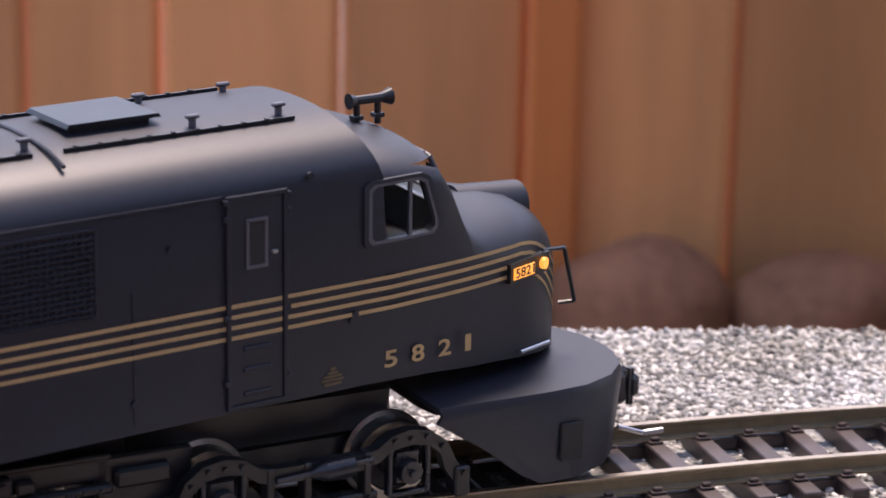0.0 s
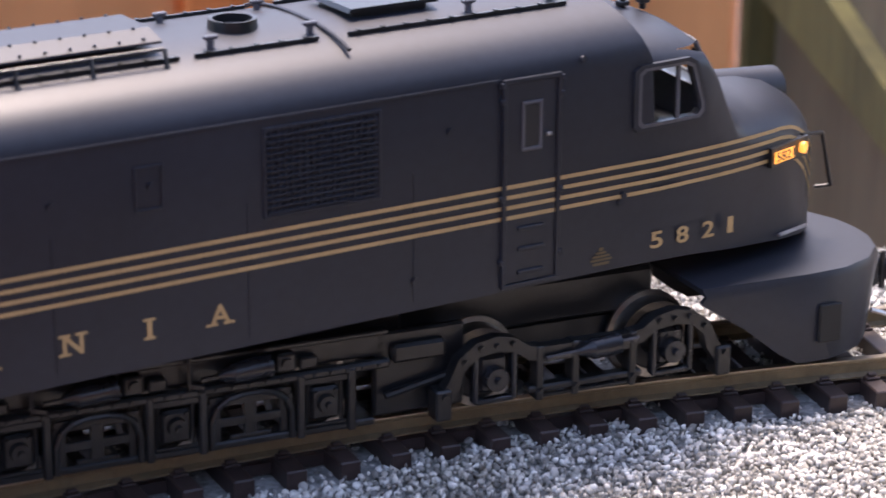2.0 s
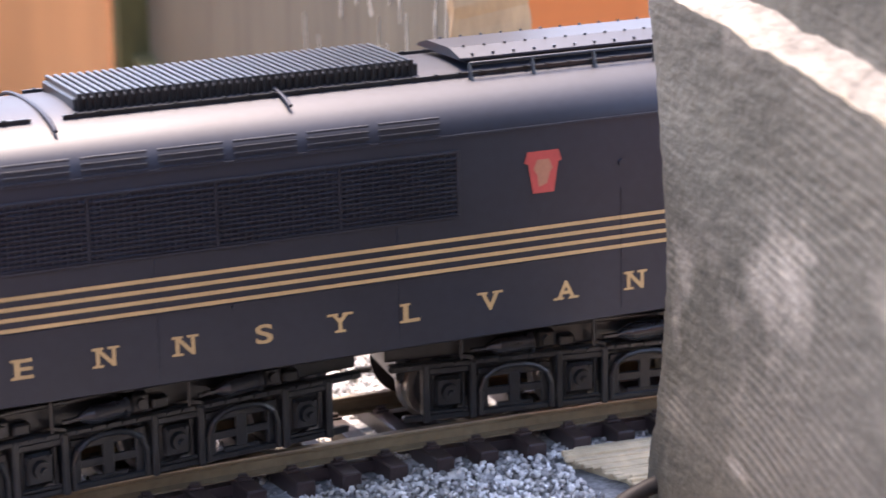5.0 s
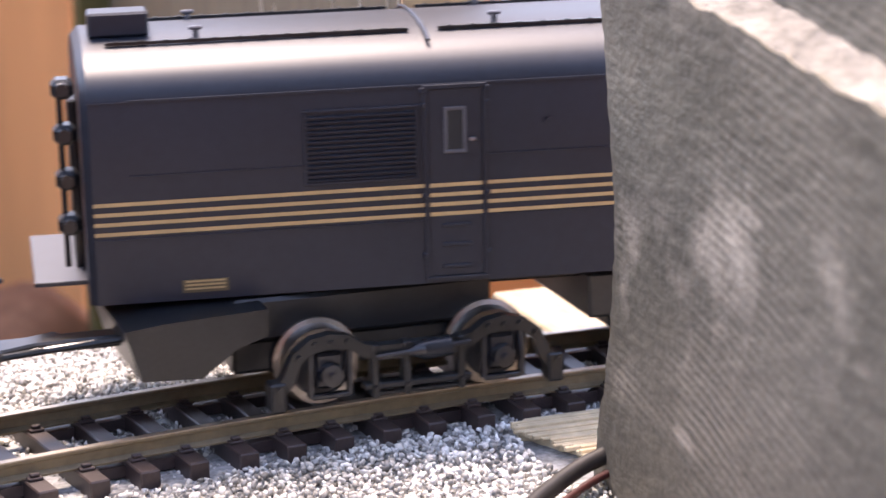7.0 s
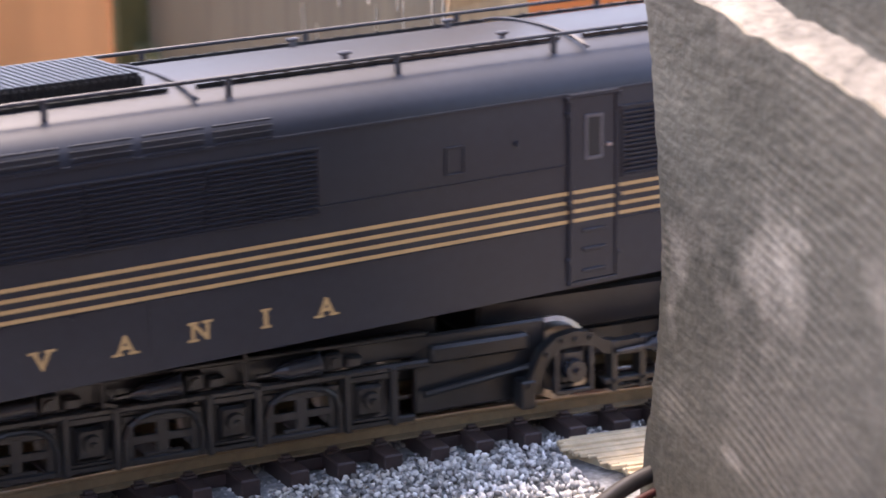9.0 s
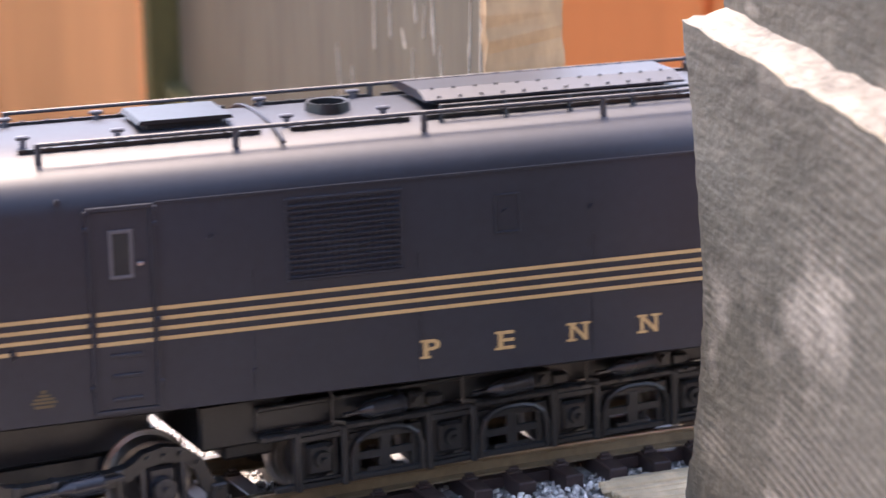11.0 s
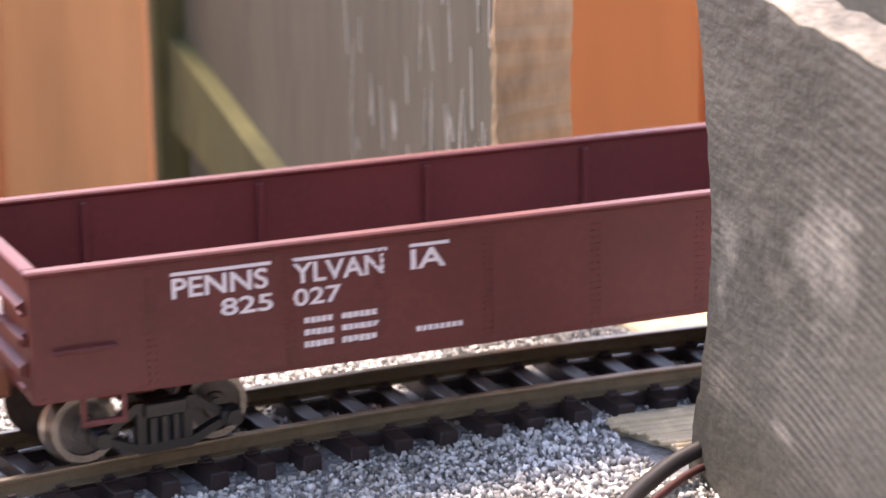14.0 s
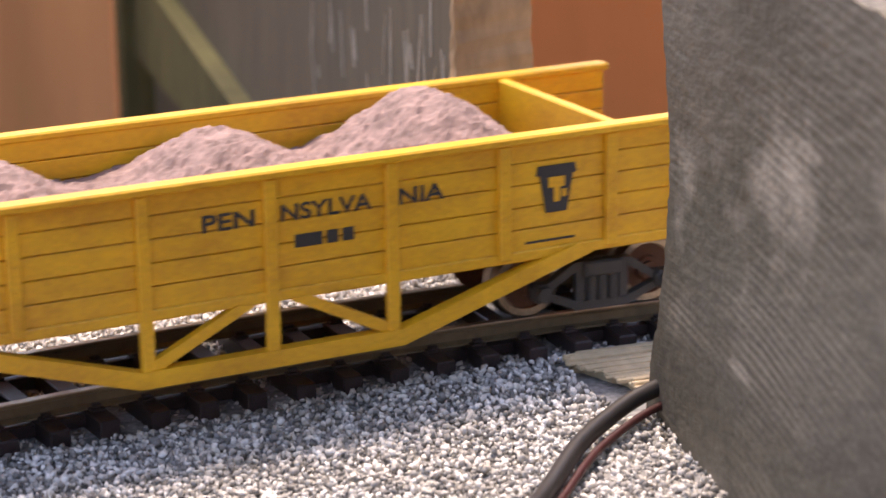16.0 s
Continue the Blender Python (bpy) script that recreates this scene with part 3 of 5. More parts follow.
def loft(bm, stations, dirn, rake=0.0):
    rings = [section(bm, *st, dirn) for st in stations]
    if rake:
        for v in rings[-1]:
            v.co.x += dirn * rake * max(0.0, 0.0493 - max(v.co.z, 0.0405))
    for p, q in zip(rings, rings[1:]):
        for i in range(len(p) - 1):
            bm.faces.new((p[i], p[i + 1], q[i + 1], q[i]))
        bm.faces.new((p[-1], p[0], q[0], q[-1]))
    bm.faces.new(rings[0]), bm.faces.new(rings[-1][::-1])
    bmesh.ops.recalc_face_normals(bm, faces=bm.faces[:])


def width_at(u):
    if u < 107:
        return 17.42
    st = BODY + CAB
    return float(np.interp(u, [s[0] for s in st], [s[1] for s in st]))


def ribbon(bm, us, zlo, zhi, dirn, off=0.12):
    """A thin painted band round the visible side, both sides of the body."""
    for side in (-1, 1):
        prev = None
        for u in us:
            a, b = zlo(u), zhi(u)
            y = side * (width_at(u) + off)
            cur = [bm.verts.new(Vector((dirn * u, y, a)) * MM), bm.verts.new(Vector((dirn * u, y, b)) * MM)]
            if prev:
                bm.faces.new((prev[0], cur[0], cur[1], prev[1]))
            prev = cur


def frame_outline(bm, x0, x1, z0, z1, y, t, depth, slot=0):
    """A raised rectangular frame on the side that faces -y."""
    box(bm, x0, x1, y - depth, y, z1 - t, z1, 0.06, slot)
    box(bm, x0, x1, y - depth, y, z0, z0 + t, 0.06, slot)
    box(bm, x0, x0 + t, y - depth, y, z0 + t, z1 - t, 0.06, slot)
    box(bm, x1 - t, x1, y - depth, y, z0 + t, z1 - t, 0.06, slot)


def wheelset(parent, x, r, gauge, face=None, tread=STEEL):
    """One axle with two flanged wheels; it turns about its own y axis."""
    bm = bmesh.new()
    for side in (-1, 1):
        y0 = side * gauge
        prof = [(0.0, 0.5), (0.35 * r, 0.5), (0.4 * r, 0.15), (0.74 * r, 0.1), (0.78 * r, 0.55), (0.98 * r, 0.6), (1.0 * r, -1.7), (1.12 * r, -1.9), (1.12 * r, -2.4), (0.3 * r, -2.2)]
        seg = 28
        rings = []
        for k in range(seg):
            a = 2 * math.pi * k / seg
            wob = 1.0
            rings.append([bm.verts.new(Vector((q * wob * math.cos(a), y0 + side * d, q * math.sin(a))) * MM) for q, d in prof[1:]])
        for k in range(seg):
            p, q = rings[k], rings[(k + 1) % seg]
            for i in range(len(p) - 1):
                f = bm.faces.new((p[i], p[i + 1], q[i + 1], q[i]))
                f.material_index = 1 if i in (3, 4, 5, 6) else 0
        bm.faces.new([rg[0] for rg in rings])
        for k in range(6):
            a = 2 * math.pi * k / 6
            box(bm, -0.35, 0.35, -0.12, 0.12, 0.42 * r, 0.74 * r, m=Matrix.Translation((0, y0 * MM, 0)) @ Matrix.Rotation(a, 4, "Y"))
    rod(bm, (0, -gauge - 1, 0), (0, gauge + 1, 0), 1.1, 10)
    bmesh.ops.recalc_face_normals(bm, faces=bm.faces[:])
    w = part("wheelset", bm, [face or WHEEL_FACE, tread], parent)
    w.matrix_basis = pose(x * MM, 0, r * MM)
    WHEELS.append((w, x, r))
    return w


WHEELS = []


def driver_side(parent, xs, y, k):
    """Cast side of the driving wheels: a pierced frame, an axle box in each bay, an arched spring plate and a brake cylinder between bays."""
    lo, hi = min(xs) - 8.5, max(xs) + 8.5

    def slab(bm, x0, x1, d0, d1, z0, z1, bev=0.15, slot=0):
        box(bm, x0, x1, *sorted((y + k * d0, y + k * d1)), z0, z1, bev, slot)
    bm = bmesh.new()
    slab(bm, lo, hi, -0.2, 1.2, 8.5, 9.6, 0.3)
    slab(bm, lo + 2, hi - 2, -0.2, 0.9, 1.3, 2.2, 0.2)
    slab(bm, lo, hi, -1.6, -0.6, 9.6, 13.2, 0.2)
    slab(bm, lo, hi, -0.9, 0.5, 12.6, 13.3, 0.2)
    x = lo + 1
    while x < hi:
        rod(bm, (x, y + k * 1.1, 9.05), (x, y + k * 1.45, 9.05), 0.26, 6)
        x += 2.1
    for x in xs:
        for q in (-3.3, 3.3):
            slab(bm, x + q - 0.5, x + q + 0.5, -0.2, 1.4, 1.2, 9.2, 0.18)
        slab(bm, x - 3.9, x + 3.9, 0.1, 1.0, 7.7, 8.7, 0.2)
    part("driver_side_frame", bm, FRAME_BLACK, parent)
    for x in xs:
        bm = bmesh.new()
        slab(bm, x - 1.9, x + 1.9, -0.4, 0.9, 3.0, 7.2, 0.4)
        rod(bm, (x, y, 5.2), (x, y + k * 1.7, 5.2), 1.35, 14, 1.1)
        rod(bm, (x, y, 5.2), (x, y + k * 2.3, 5.2), 0.6, 10, 0.4)
        for q in (-1.2, 1.2):
            rod(bm, (x + q, y, 6.7), (x + q, y + k * 1.25, 6.7), 0.28, 6)
        part("axle_box", bm, FRAME_BLACK, parent)
        bm = bmesh.new()
        for q in (-2.2, 2.2):
            rod(bm, (x + q, y + k * 0.4, 2.2), (x + q, y + k * 0.4, 7.6), 0.22, 6)
        rod(bm, (x - 2.6, y + k * 0.9, 2.55), (x + 2.6, y + k * 0.9, 2.55), 0.25, 6)
        part("brake_hanger", bm, FRAME_BLACK, parent)
    for a, b in zip(xs, xs[1:]):
        m = (a + b) / 2
        bm = bmesh.new()
        # pierced plate: upper and lower bars, middle web and cheeks leave four openings
        slab(bm, m - 5.2, m + 5.2, -0.2, 0.4, 6.5, 7.8, 0.1)
        slab(bm, m - 4.8, m + 4.8, -0.2, 0.4, 3.9, 5.0, 0.1)
        for q in (-4.7, -0.1, 4.5):
            slab(bm, m + q - 0.7, m + q + 0.9, -0.2, 0.45, 2.0, 7.0, 0.1)
        slab(bm, m - 2.6, m + 2.6, -0.1, 0.5, 2.0, 2.7, 0.1)
        pts = [(-5.1, 1.5), (-5.1, 4.9), (-4.4, 6.6), (-3.0, 7.6), (-1.2, 8.0), (1.2, 8.0), (3.0, 7.6), (4.4, 6.6), (5.1, 4.9), (5.1, 1.5)]
        for p, q in zip(pts, pts[1:]):
            rod(bm, (m + p[0], y + k * 0.9, p[1]), (m + q[0], y + k * 0.9, q[1]), 0.42, 8)
        part("spring_plate", bm, FRAME_BLACK, parent)
        bm = bmesh.new()
        rod(bm, (m - 2.6, y + k * 1.5, 11.1), (m + 1.5, y + k * 1.5, 11.4), 1.35, 14)
        rod(bm, (m - 2.6, y + k * 1.5, 11.1), (m - 4.4, y + k * 1.5, 10.95), 1.35, 14, 0.45)
        rod(bm, (m + 1.5, y + k * 1.5, 11.4), (m + 2.1, y + k * 1.5, 11.45), 1.6, 14)
        rod(bm, (m - 4.2, y + k * 1.5, 10.95), (m - 6.6, y + k * 1.5, 10.8), 0.35, 6)
        part("brake_cylinder", bm, CAST, parent, "satin black brake cylinder")
        bm = bmesh.new()
        slab(bm, m + 3.0, m + 5.6, -0.4, 1.3, 10.0, 12.4, 0.3)
        slab(bm, m + 6.2, m + 8.6, -0.6, 0.8, 9.8, 11.4, 0.3)
        rod(bm, (m + 4.3, y + k * 1.3, 11.2), (m + 4.3, y + k * 1.9, 11.2), 0.7, 10)
        rod(bm, (m - 7.8, y + k * 1.2, 9.6), (m - 7.8, y + k * 1.2, 13.4), 0.28, 6)
        rod(bm, (m - 7.8, y + k * 1.2, 13.4), (m - 8.3, y + k * 1.2, 14.6), 0.28, 6)
        rod(bm, (m - 7.8, y + k * 1.2, 10.2), (m - 6.2, y + k * 1.4, 9.8), 0.4, 6)
        part("brake_rigging", bm, FRAME_BLACK, parent)


def guide_side(parent, xs, y, k):
    """The guide truck's frame: an arched beam over each axle box, joined by a low middle, with feet at both ends."""
    y0, y1 = (y - 1.8, y) if k < 0 else (y, y + 1.8)
    a, b = xs
    m = (a + b) / 2
    half = [(7.8, 1.2), (6.3, 1.2), (6.1, 3.2), (4.9, 4.9), (4.3, 7.0), (2.6, 8.5), (0.0, 8.9), (-2.6, 8.5), (-4.4, 7.2), (-6.6, 6.6)]
    top = [(-6.6, 8.6), (-4.6, 9.0), (-2.6, 10.4), (0.0, 10.9), (2.8, 10.4), (5.2, 8.6), (6.6, 5.6), (7.8, 4.2)]
    out = [(b + p, q) for p, q in half] + [(a - p, q) for p, q in half[::-1]] + [(a - p, q) for p, q in top[::-1]] + [(b + p, q) for p, q in top]
    bm = bmesh.new()
    prism(bm, out, y0, y1)
    for x, d in ((a, -1), (b, 1)):
        box(bm, *sorted((x + d * 6.2, x + d * 8.4)), y0 - 0.5, y1 + 0.5, 1.0, 5.0, 0.25)
        rod(bm, (x + d * 7.3, y + k * 2.2, 4.2), (x + d * 7.3, y + k * 2.7, 4.2), 0.4, 6)
        for q in (-2.2, 0.0, 2.2, 4.4 * d):
            z = 9.7 if abs(q) < 2.5 else 8.1
            rod(bm, (x + q, y, z), (x + q, y + k * 2.3, z), 0.38, 8)
    part("guide_side_frame", bm, FRAME_BLACK, parent)
    for x in xs:
        bm = bmesh.new()
        box(bm, x - 2.0, x + 2.0, *sorted((y - k * 0.6, y + k * 1.0)), 3.2, 8.2, 0.5)
        rod(bm, (x, y, 5.3), (x, y + k * 2.3, 5.3), 1.8, 16, 1.5)
        rod(bm, (x, y, 5.3), (x, y + k * 3.0, 5.3), 0.75, 10, 0.5)
        box(bm, x - 3.0, x - 2.3, y0 + 0.2, y1 - 0.2, 2.2, 8.6, 0.15)
        box(bm, x + 2.3, x + 3.0, y0 + 0.2, y1 - 0.2, 2.2, 8.6, 0.15)
        box(bm, x - 2.6, x + 2.6, y0 + 0.3, y1 - 0.3, 2.0, 2.7, 0.15)
        part("axle_box", bm, CAST, parent, "satin black axle box")
    bm = bmesh.new()
    box(bm, a + 4.5, b - 4.5, y0, y1, 2.6, 3.5, 0.2)
    for x in (a + 6.0, m - 1.6, b - 6.0):
        box(bm, x - 0.5, x + 0.5, y0 - 0.2, y1 + 0.2, 1.6, 8.8, 0.15)
        rod(bm, (x, y + k * 2.0, 3.0), (x, y + k * 2.5, 3.0), 0.35, 6)
    rod(bm, (m - 6, y + k * 1.4, 2.0), (m + 6, y + k * 1.4, 2.0), 0.3, 6)
    part("truck_tie", bm, FRAME_BLACK, parent)
    bm = bmesh.new()
    rod(bm, (m + 0.4, y + k * 2.4, 7.6), (m + 4.2, y + k * 2.4, 7.8), 1.35, 14)
    rod(bm, (m + 0.4, y + k * 2.4, 7.6), (m - 1.6, y + k * 2.4, 7.45), 1.35, 14, 0.45)
    rod(bm, (m - 6, y + k * 2.4, 7.2), (m + 7, y + k * 2.4, 8.0), 0.38, 6)
    part("brake_cylinder", bm, CAST, parent, "satin black brake cylinder")


def underframe(loco, dirn, rear, curve):
    """Half of the jointed running gear; curve: which way (+y or -y) the line bends."""
    sgn = -1 if rear else 1
    us = [62, 43, 24, 5] if not rear else [-75, -56, -37, -18]
    guide = [84.2, 109.4] if not rear else [-104.6, -128.6]
    ref = 57.0 if not rear else -75.0
    name = "rear_underframe" if rear else "front_underframe"
    X = lambda u: dirn * (u - ref)
    bm = bmesh.new()
    lo, hi = sorted((X(us[-1] - sgn * 6), X(us[0] + sgn * 12)))
    box(bm, lo, hi, -8.0, 8.0, 5.4, 14.2, 0.5)
    drv = part(name, bm, FRAME_BLACK, loco, "black running gear with cast side frames")
    lo, hi = min(X(g) for g in guide) - 11, max(X(g) for g in guide) + 1.0
    bm = bmesh.new()
    box(bm, lo, hi, -6.5, 6.5, 8.6, 14.4, 0.5)
    part("truck_beam", bm, FRAME_BLACK, drv)
    bm = bmesh.new()
    box(bm, lo, hi, -5.5, 5.5, 4.0, 8.6, 0.5)
    part("truck_centre", bm, FRAME_BLACK, drv)
    # where the hinged half rides on the curve
    f = lambda u: (u * u - 70.0 * 70.0) / (2 * R)
    g = guide[0] * 0.5 + guide[1] * 0.5
    d = us[2]
    slope = (f(g) - f(d)) / (g - d)
    yaw = math.atan(slope) * curve
    drv.matrix_basis = Matrix.Translation((dirn * ref * MM, curve * -1 * 0 + (-1) * (f(d) + slope * (ref - d)) * MM * 1.0, 0)) @ Matrix.Rotation(-math.atan(slope) * dirn, 4, "Z")
    for k in (-1, 1):
        driver_side(drv, sorted(X(u) for u in us), k * 11.6, k)
        guide_side(drv, sorted(X(u) for u in guide), k * 12.2, k)
    if (dirn > 0) != rear:
        for k in (-1, 1):
            bm = bmesh.new()
            a, b = sorted((X(us[0] + sgn * 7), X(guide[0] - sgn * 3)))
            box(bm, a, b, *sorted((k * 9.8, k * 11.0)), 1.6, 12.4, 0.3)
            box(bm, a + 2, b - 3, *sorted((k * 10.8, k * 12.2)), 8.6, 11.0, 0.4)
            rod(bm, (a + 1, k * 12.0, 4.6), (b - 2, k * 12.0, 6.4), 0.5, 8)
            part("link_arm", bm, FRAME_BLACK, drv)
    else:
        bm = bmesh.new()
        a, b = sorted((X(us[0] + sgn * 4), X(us[0] + sgn * 16)))
        box(bm, a, b, -10.6, 10.6, 8.0, 14.3, 0.4)
        part("frame_end", bm, FRAME_BLACK, drv)
    for u in us:
        wheelset(drv, X(u), 5.2, 8.6)
    for u in guide:
        wheelset(drv, X(u), 5.3, 8.8)
    bm = bmesh.new()
    if not rear:
        # the big pilot: a deck, deep side aprons and a rounded front
        plan = [(124, 14.4), (140, 14.6), (146, 14.0), (151, 11.8), (154.5, 8.2), (156.2, 4.0), (156.6, 0)]
        plan = plan + [(u, -y) for u, y in plan[-2::-1]]
        prof = lambda u: max(0.8, 11.0 - max(0.0, u - 125) * 0.66) if u < 136 else 0.8
        top = [bm.verts.new(Vector((X(u - 11), y, 13.2)) * MM) for u, y in plan]
        mid = [bm.verts.new(Vector((X(u - 10.6), y * 1.03, 12.2)) * MM) for u, y in plan]
        bot = [bm.verts.new(Vector((X(u - 11 - (0.8 if u > 140 else 0)), y * 1.0, prof(u))) * MM) for u, y in plan]
        bm.faces.new(top)
        for p, q in ((top, mid), (mid, bot)):
            for i in range(len(plan) - 1):
                bm.faces.new((p[i], p[i + 1], q[i + 1], q[i]))
        bmesh.ops.recalc_face_normals(bm, faces=bm.faces[:])
        bmesh.ops.solidify(bm, geom=bm.faces[:], thickness=0.7 * MM)
        # slanted lower edge of the aprons
        for k in (-1, 1):
            y0, y1 = (-14.6, -13.8) if k < 0 else (13.8, 14.6)
            prism(bm, [(X(113.5), 11.6), (X(129), 11.6), (X(133), 0.9), (X(128), 0.9), (X(125), 2.6)], y0, y1)
        pil = part("pilot", bm, GREEN_BLACK, drv, "dark painted snow-plough pilot")
        # no hole is cut: a dark block paints the step opening's shade
        for k in (-1, 1):
            bm = bmesh.new()
            y = k * 15.0
            box(bm, *sorted((X(130.6), X(134.0))), y - 0.3, y + 0.3, 3.6, 8.8, 0.15)
            part("step_opening_shade", bm, DARK, pil)
        bm = bmesh.new()
        box(bm, *sorted((X(141), X(147.4))), -1.5, 1.5, 5.6, 8.2, 0.4)
        box(bm, *sorted((X(146.8), X(149.0))), -2.3, 2.3, 4.6, 9.2, 0.6)
        box(bm, *sorted((X(148.6), X(151.2))), 0.9, 2.4, 5.0, 8.8, 0.6)
        box(bm, *sorted((X(149.2), X(151.0))), -2.4, -0.6, 5.4, 8.6, 0.6)
        rod(bm, (X(149.6), -1.6, 4.4), (X(149.6), -1.6, 9.6), 0.5, 8)
        knuckle_part = part("coupler", bm, CAST, drv, "black knuckle coupler")
        bm = bmesh.new()
        for q in range(8):
            x = X(142.6 + q * 0.55)
            rod(bm, (x, -2.3, 6.8), (x + 0.2, -2.3, 6.8), 0.8, 10)
        part("coupler_spring", bm, STEEL, knuckle_part, "bright coil spring")
        bm = bmesh.new()
        rod(bm, (X(145), -6, 3.2), (X(149), -6.3, 1.8), 0.35, 8)
        rod(bm, (X(149), -6.3, 1.8), (X(152), -6.4, 1.8), 0.45, 8)
        part("air_hose", bm, CHROME, drv, "bare metal air hose end")
    else:
        prism(bm, [(X(-136), 14.2), (X(-136), 10.6), (X(-140), 9.4), (X(-145), 5.8), (X(-153), 6.2), (X(-155), 13.0), (X(-150), 13.6)], -10.8, 10.8)
        part("end_sill", bm, FRAME_BLACK, drv, "deep black end sill")
        bm = bmesh.new()
        box(bm, *sorted((X(-150), X(-170))), -1.8, 1.8, 8.6, 10.2, 0.3)
        rod(bm, (X(-152), -6, 11), (X(-166), -5, 10), 0.5, 8)
        part("drawbar", bm, FRAME_BLACK, drv)
    return drv


def cut(ob, knives):
    """Takes closed shapes out of a mesh, one after the other."""
    for bm in knives:
        bmesh.ops.recalc_face_normals(bm, faces=bm.faces[:])
        me = bpy.data.meshes.new("knife")
        bm.to_mesh(me)
        bm.free()
        knife = new("knife", me)
        mod = ob.modifiers.new("cut", "BOOLEAN")
        mod.operation, mod.solver, mod.object = "DIFFERENCE", "EXACT", knife
        bpy.context.view_layer.update()
        out = bpy.data.meshes.new_from_object(ob.evaluated_get(bpy.context.evaluated_depsgraph_get()))
        ob.modifiers.clear()
        ob.data = out
        bpy.data.objects.remove(knife)
    ob.data.set_sharp_from_angle(angle=radians(35))


def louvre_panel(loco, x0, x1, z0, z1, n, upright=False, name="louvre", frame=True):
    bm = bmesh.new()
    y = -17.4
    if frame:
        frame_outline(bm, x0 - 0.5, x1 + 0.5, z0 - 0.5, z1 + 0.5, y, 0.4, 0.3)
    for i in range(n):
        z = z0 + (z1 - z0) * (i + 0.5) / n
        h = (z1 - z0) / n
        prism(bm, [(y + 0.02, z + h * 0.12), (y - 0.42, z - h * 0.22), (y - 0.42, z - h * 0.4), (y + 0.02, z - h * 0.4)], x0, x1, axis="x")
    if upright:
        q = x0 + 0.6
        while q < x1:
            box(bm, q - 0.1, q + 0.1, y - 0.3, y, z0, z1)
            q += 0.9
    return part(name, bm, GREEN_BLACK, loco, smooth=False)


def locomotive(dirn, number, antenna):
    """dirn 1: nose towards +x; -1: nose towards -x. The seen side faces -y."""
    text = "dark green model locomotive with gold stripes"
    loco = tagged(empty("locomotive"), text + (", leading" if dirn > 0 else ", with antenna rails"), "locomotive")
    X = lambda u: dirn * u
    S = lambda a, b: tuple(sorted((X(a), X(b))))
    bm = bmesh.new()
    loft(bm, BODY + [(102, 17.4, 15.8, 42.0, 49.3)], dirn, 0.35)
    # the slanted front of the tall roof
    body = part("body", bm, GREEN_BLACK, loco, "long satin dark green car body")
    bm = bmesh.new()
    loft(bm, CAB, dirn)
    cab = part("cab", bm, GREEN_BLACK, loco, "rounded cab and nose")
    bm = bmesh.new()
    us = list(range(-155, 98, 13)) + [98, 102, 106, 111, 113.8, 115.6, 117.6, 119.6, 122, 124, 126, 128, 130, 131.5, 133, 134, 135.5, 137, 138, 139.2, 140.2]
    drop = lambda u: 0.0 if u < 128 else (u - 128) ** 2 * 0.075
    for i in range(4):
        z = 25.0 + i * 1.3
        ribbon(bm, us, lambda u: z - drop(u) * (1.15 - 0.1 * i), lambda u: z + 0.5 - drop(u) * (1.15 - 0.1 * i), dirn)
        for a in (86.5, -107.5):
            box(bm, X(a) - 3.5, X(a) + 3.5, -17.68, -17.6, z, z + 0.5)
    part("stripes", bm, GOLD, loco, "four thin gold stripes", smooth=False)
    y = -17.5
    # lettering
    letters = "PENNSYLVANIA"
    cx = [-67.3, -57.0, -46.8, -36.7, -26.4, -16.2, -6.4, 4.7, 15.7, 26.0, 35.3, 44.2]
    foot = 19.1 if dirn > 0 else 18.6
    shift = 0 if dirn > 0 else 20.8
    for ch, c in zip(letters, cx):
        w = {"I": 0.62, "A": 2.7, "N": 2.5, "V": 2.7, "Y": 2.5}.get(ch, 2.3)
        word("letter", ch, loco, GOLD, c + shift - w / 2, y, foot, 2.5, w)
        feet = {"P": ((-0.5, 0), (-0.5, 1)), "E": ((-0.5, 0), (-0.5, 1)), "N": ((-0.5, 0), (-0.5, 1), (0.5, 1)), "L": ((-0.5, 0), (-0.5, 1)), "I": ((0, 0), (0, 1)), "A": ((-0.5, 0), (0.5, 0)), "V": ((-0.5, 1), (0.5, 1)), "Y": ((-0.5, 1), (0.5, 1), (0, 0))}.get(ch, ())
        bm = bmesh.new()
        for q, up in feet:
            xx = c + shift + q * (w - 0.5)
            box(bm, xx - 0.72, xx + 0.72, y - 0.03, y + 0.02, foot + up * 2.2, foot + 0.3 + up * 2.2)
        if feet:
            part("serif", bm, GOLD, loco, smooth=False)
        else:
            bm.free()
    n0 = 105.0 if dirn > 0 else -120.4
    for i, ch in enumerate(number):
        word("numeral", ch, loco, GOLD, n0 + i * (4.1 if dirn > 0 else 3.7), y + 0.1, 17.4 if dirn > 0 else 18.3, 2.2, 1.9 if ch != "1" else 0.9)
    bm = bmesh.new()
    c, zc = (97.3, 16.7) if dirn > 0 else (-97, 18.0)
    prism(bm, [(c - 1.2, zc), (c + 1.2, zc), (c + 1.3, zc + 0.35), (c - 1.3, zc + 0.35)], y - 0.03, y)
    for a, b, w, h in ((-1.6, 0.55, 3.2, 0.3), (-1.3, 1.0, 2.6, 0.3), (-0.75, 1.45, 1.5, 0.3), (-0.35, 1.9, 0.7, 0.4)):
        box(bm, c + a, c + a + w, y - 0.03, y, zc + b, zc + b + h)
    part("builder_plate", bm, material("dull_gold", (0.11, 0.078, 0.036), 0.6) if dirn > 0 else bpy.data.materials["dull_gold"], loco, smooth=False)
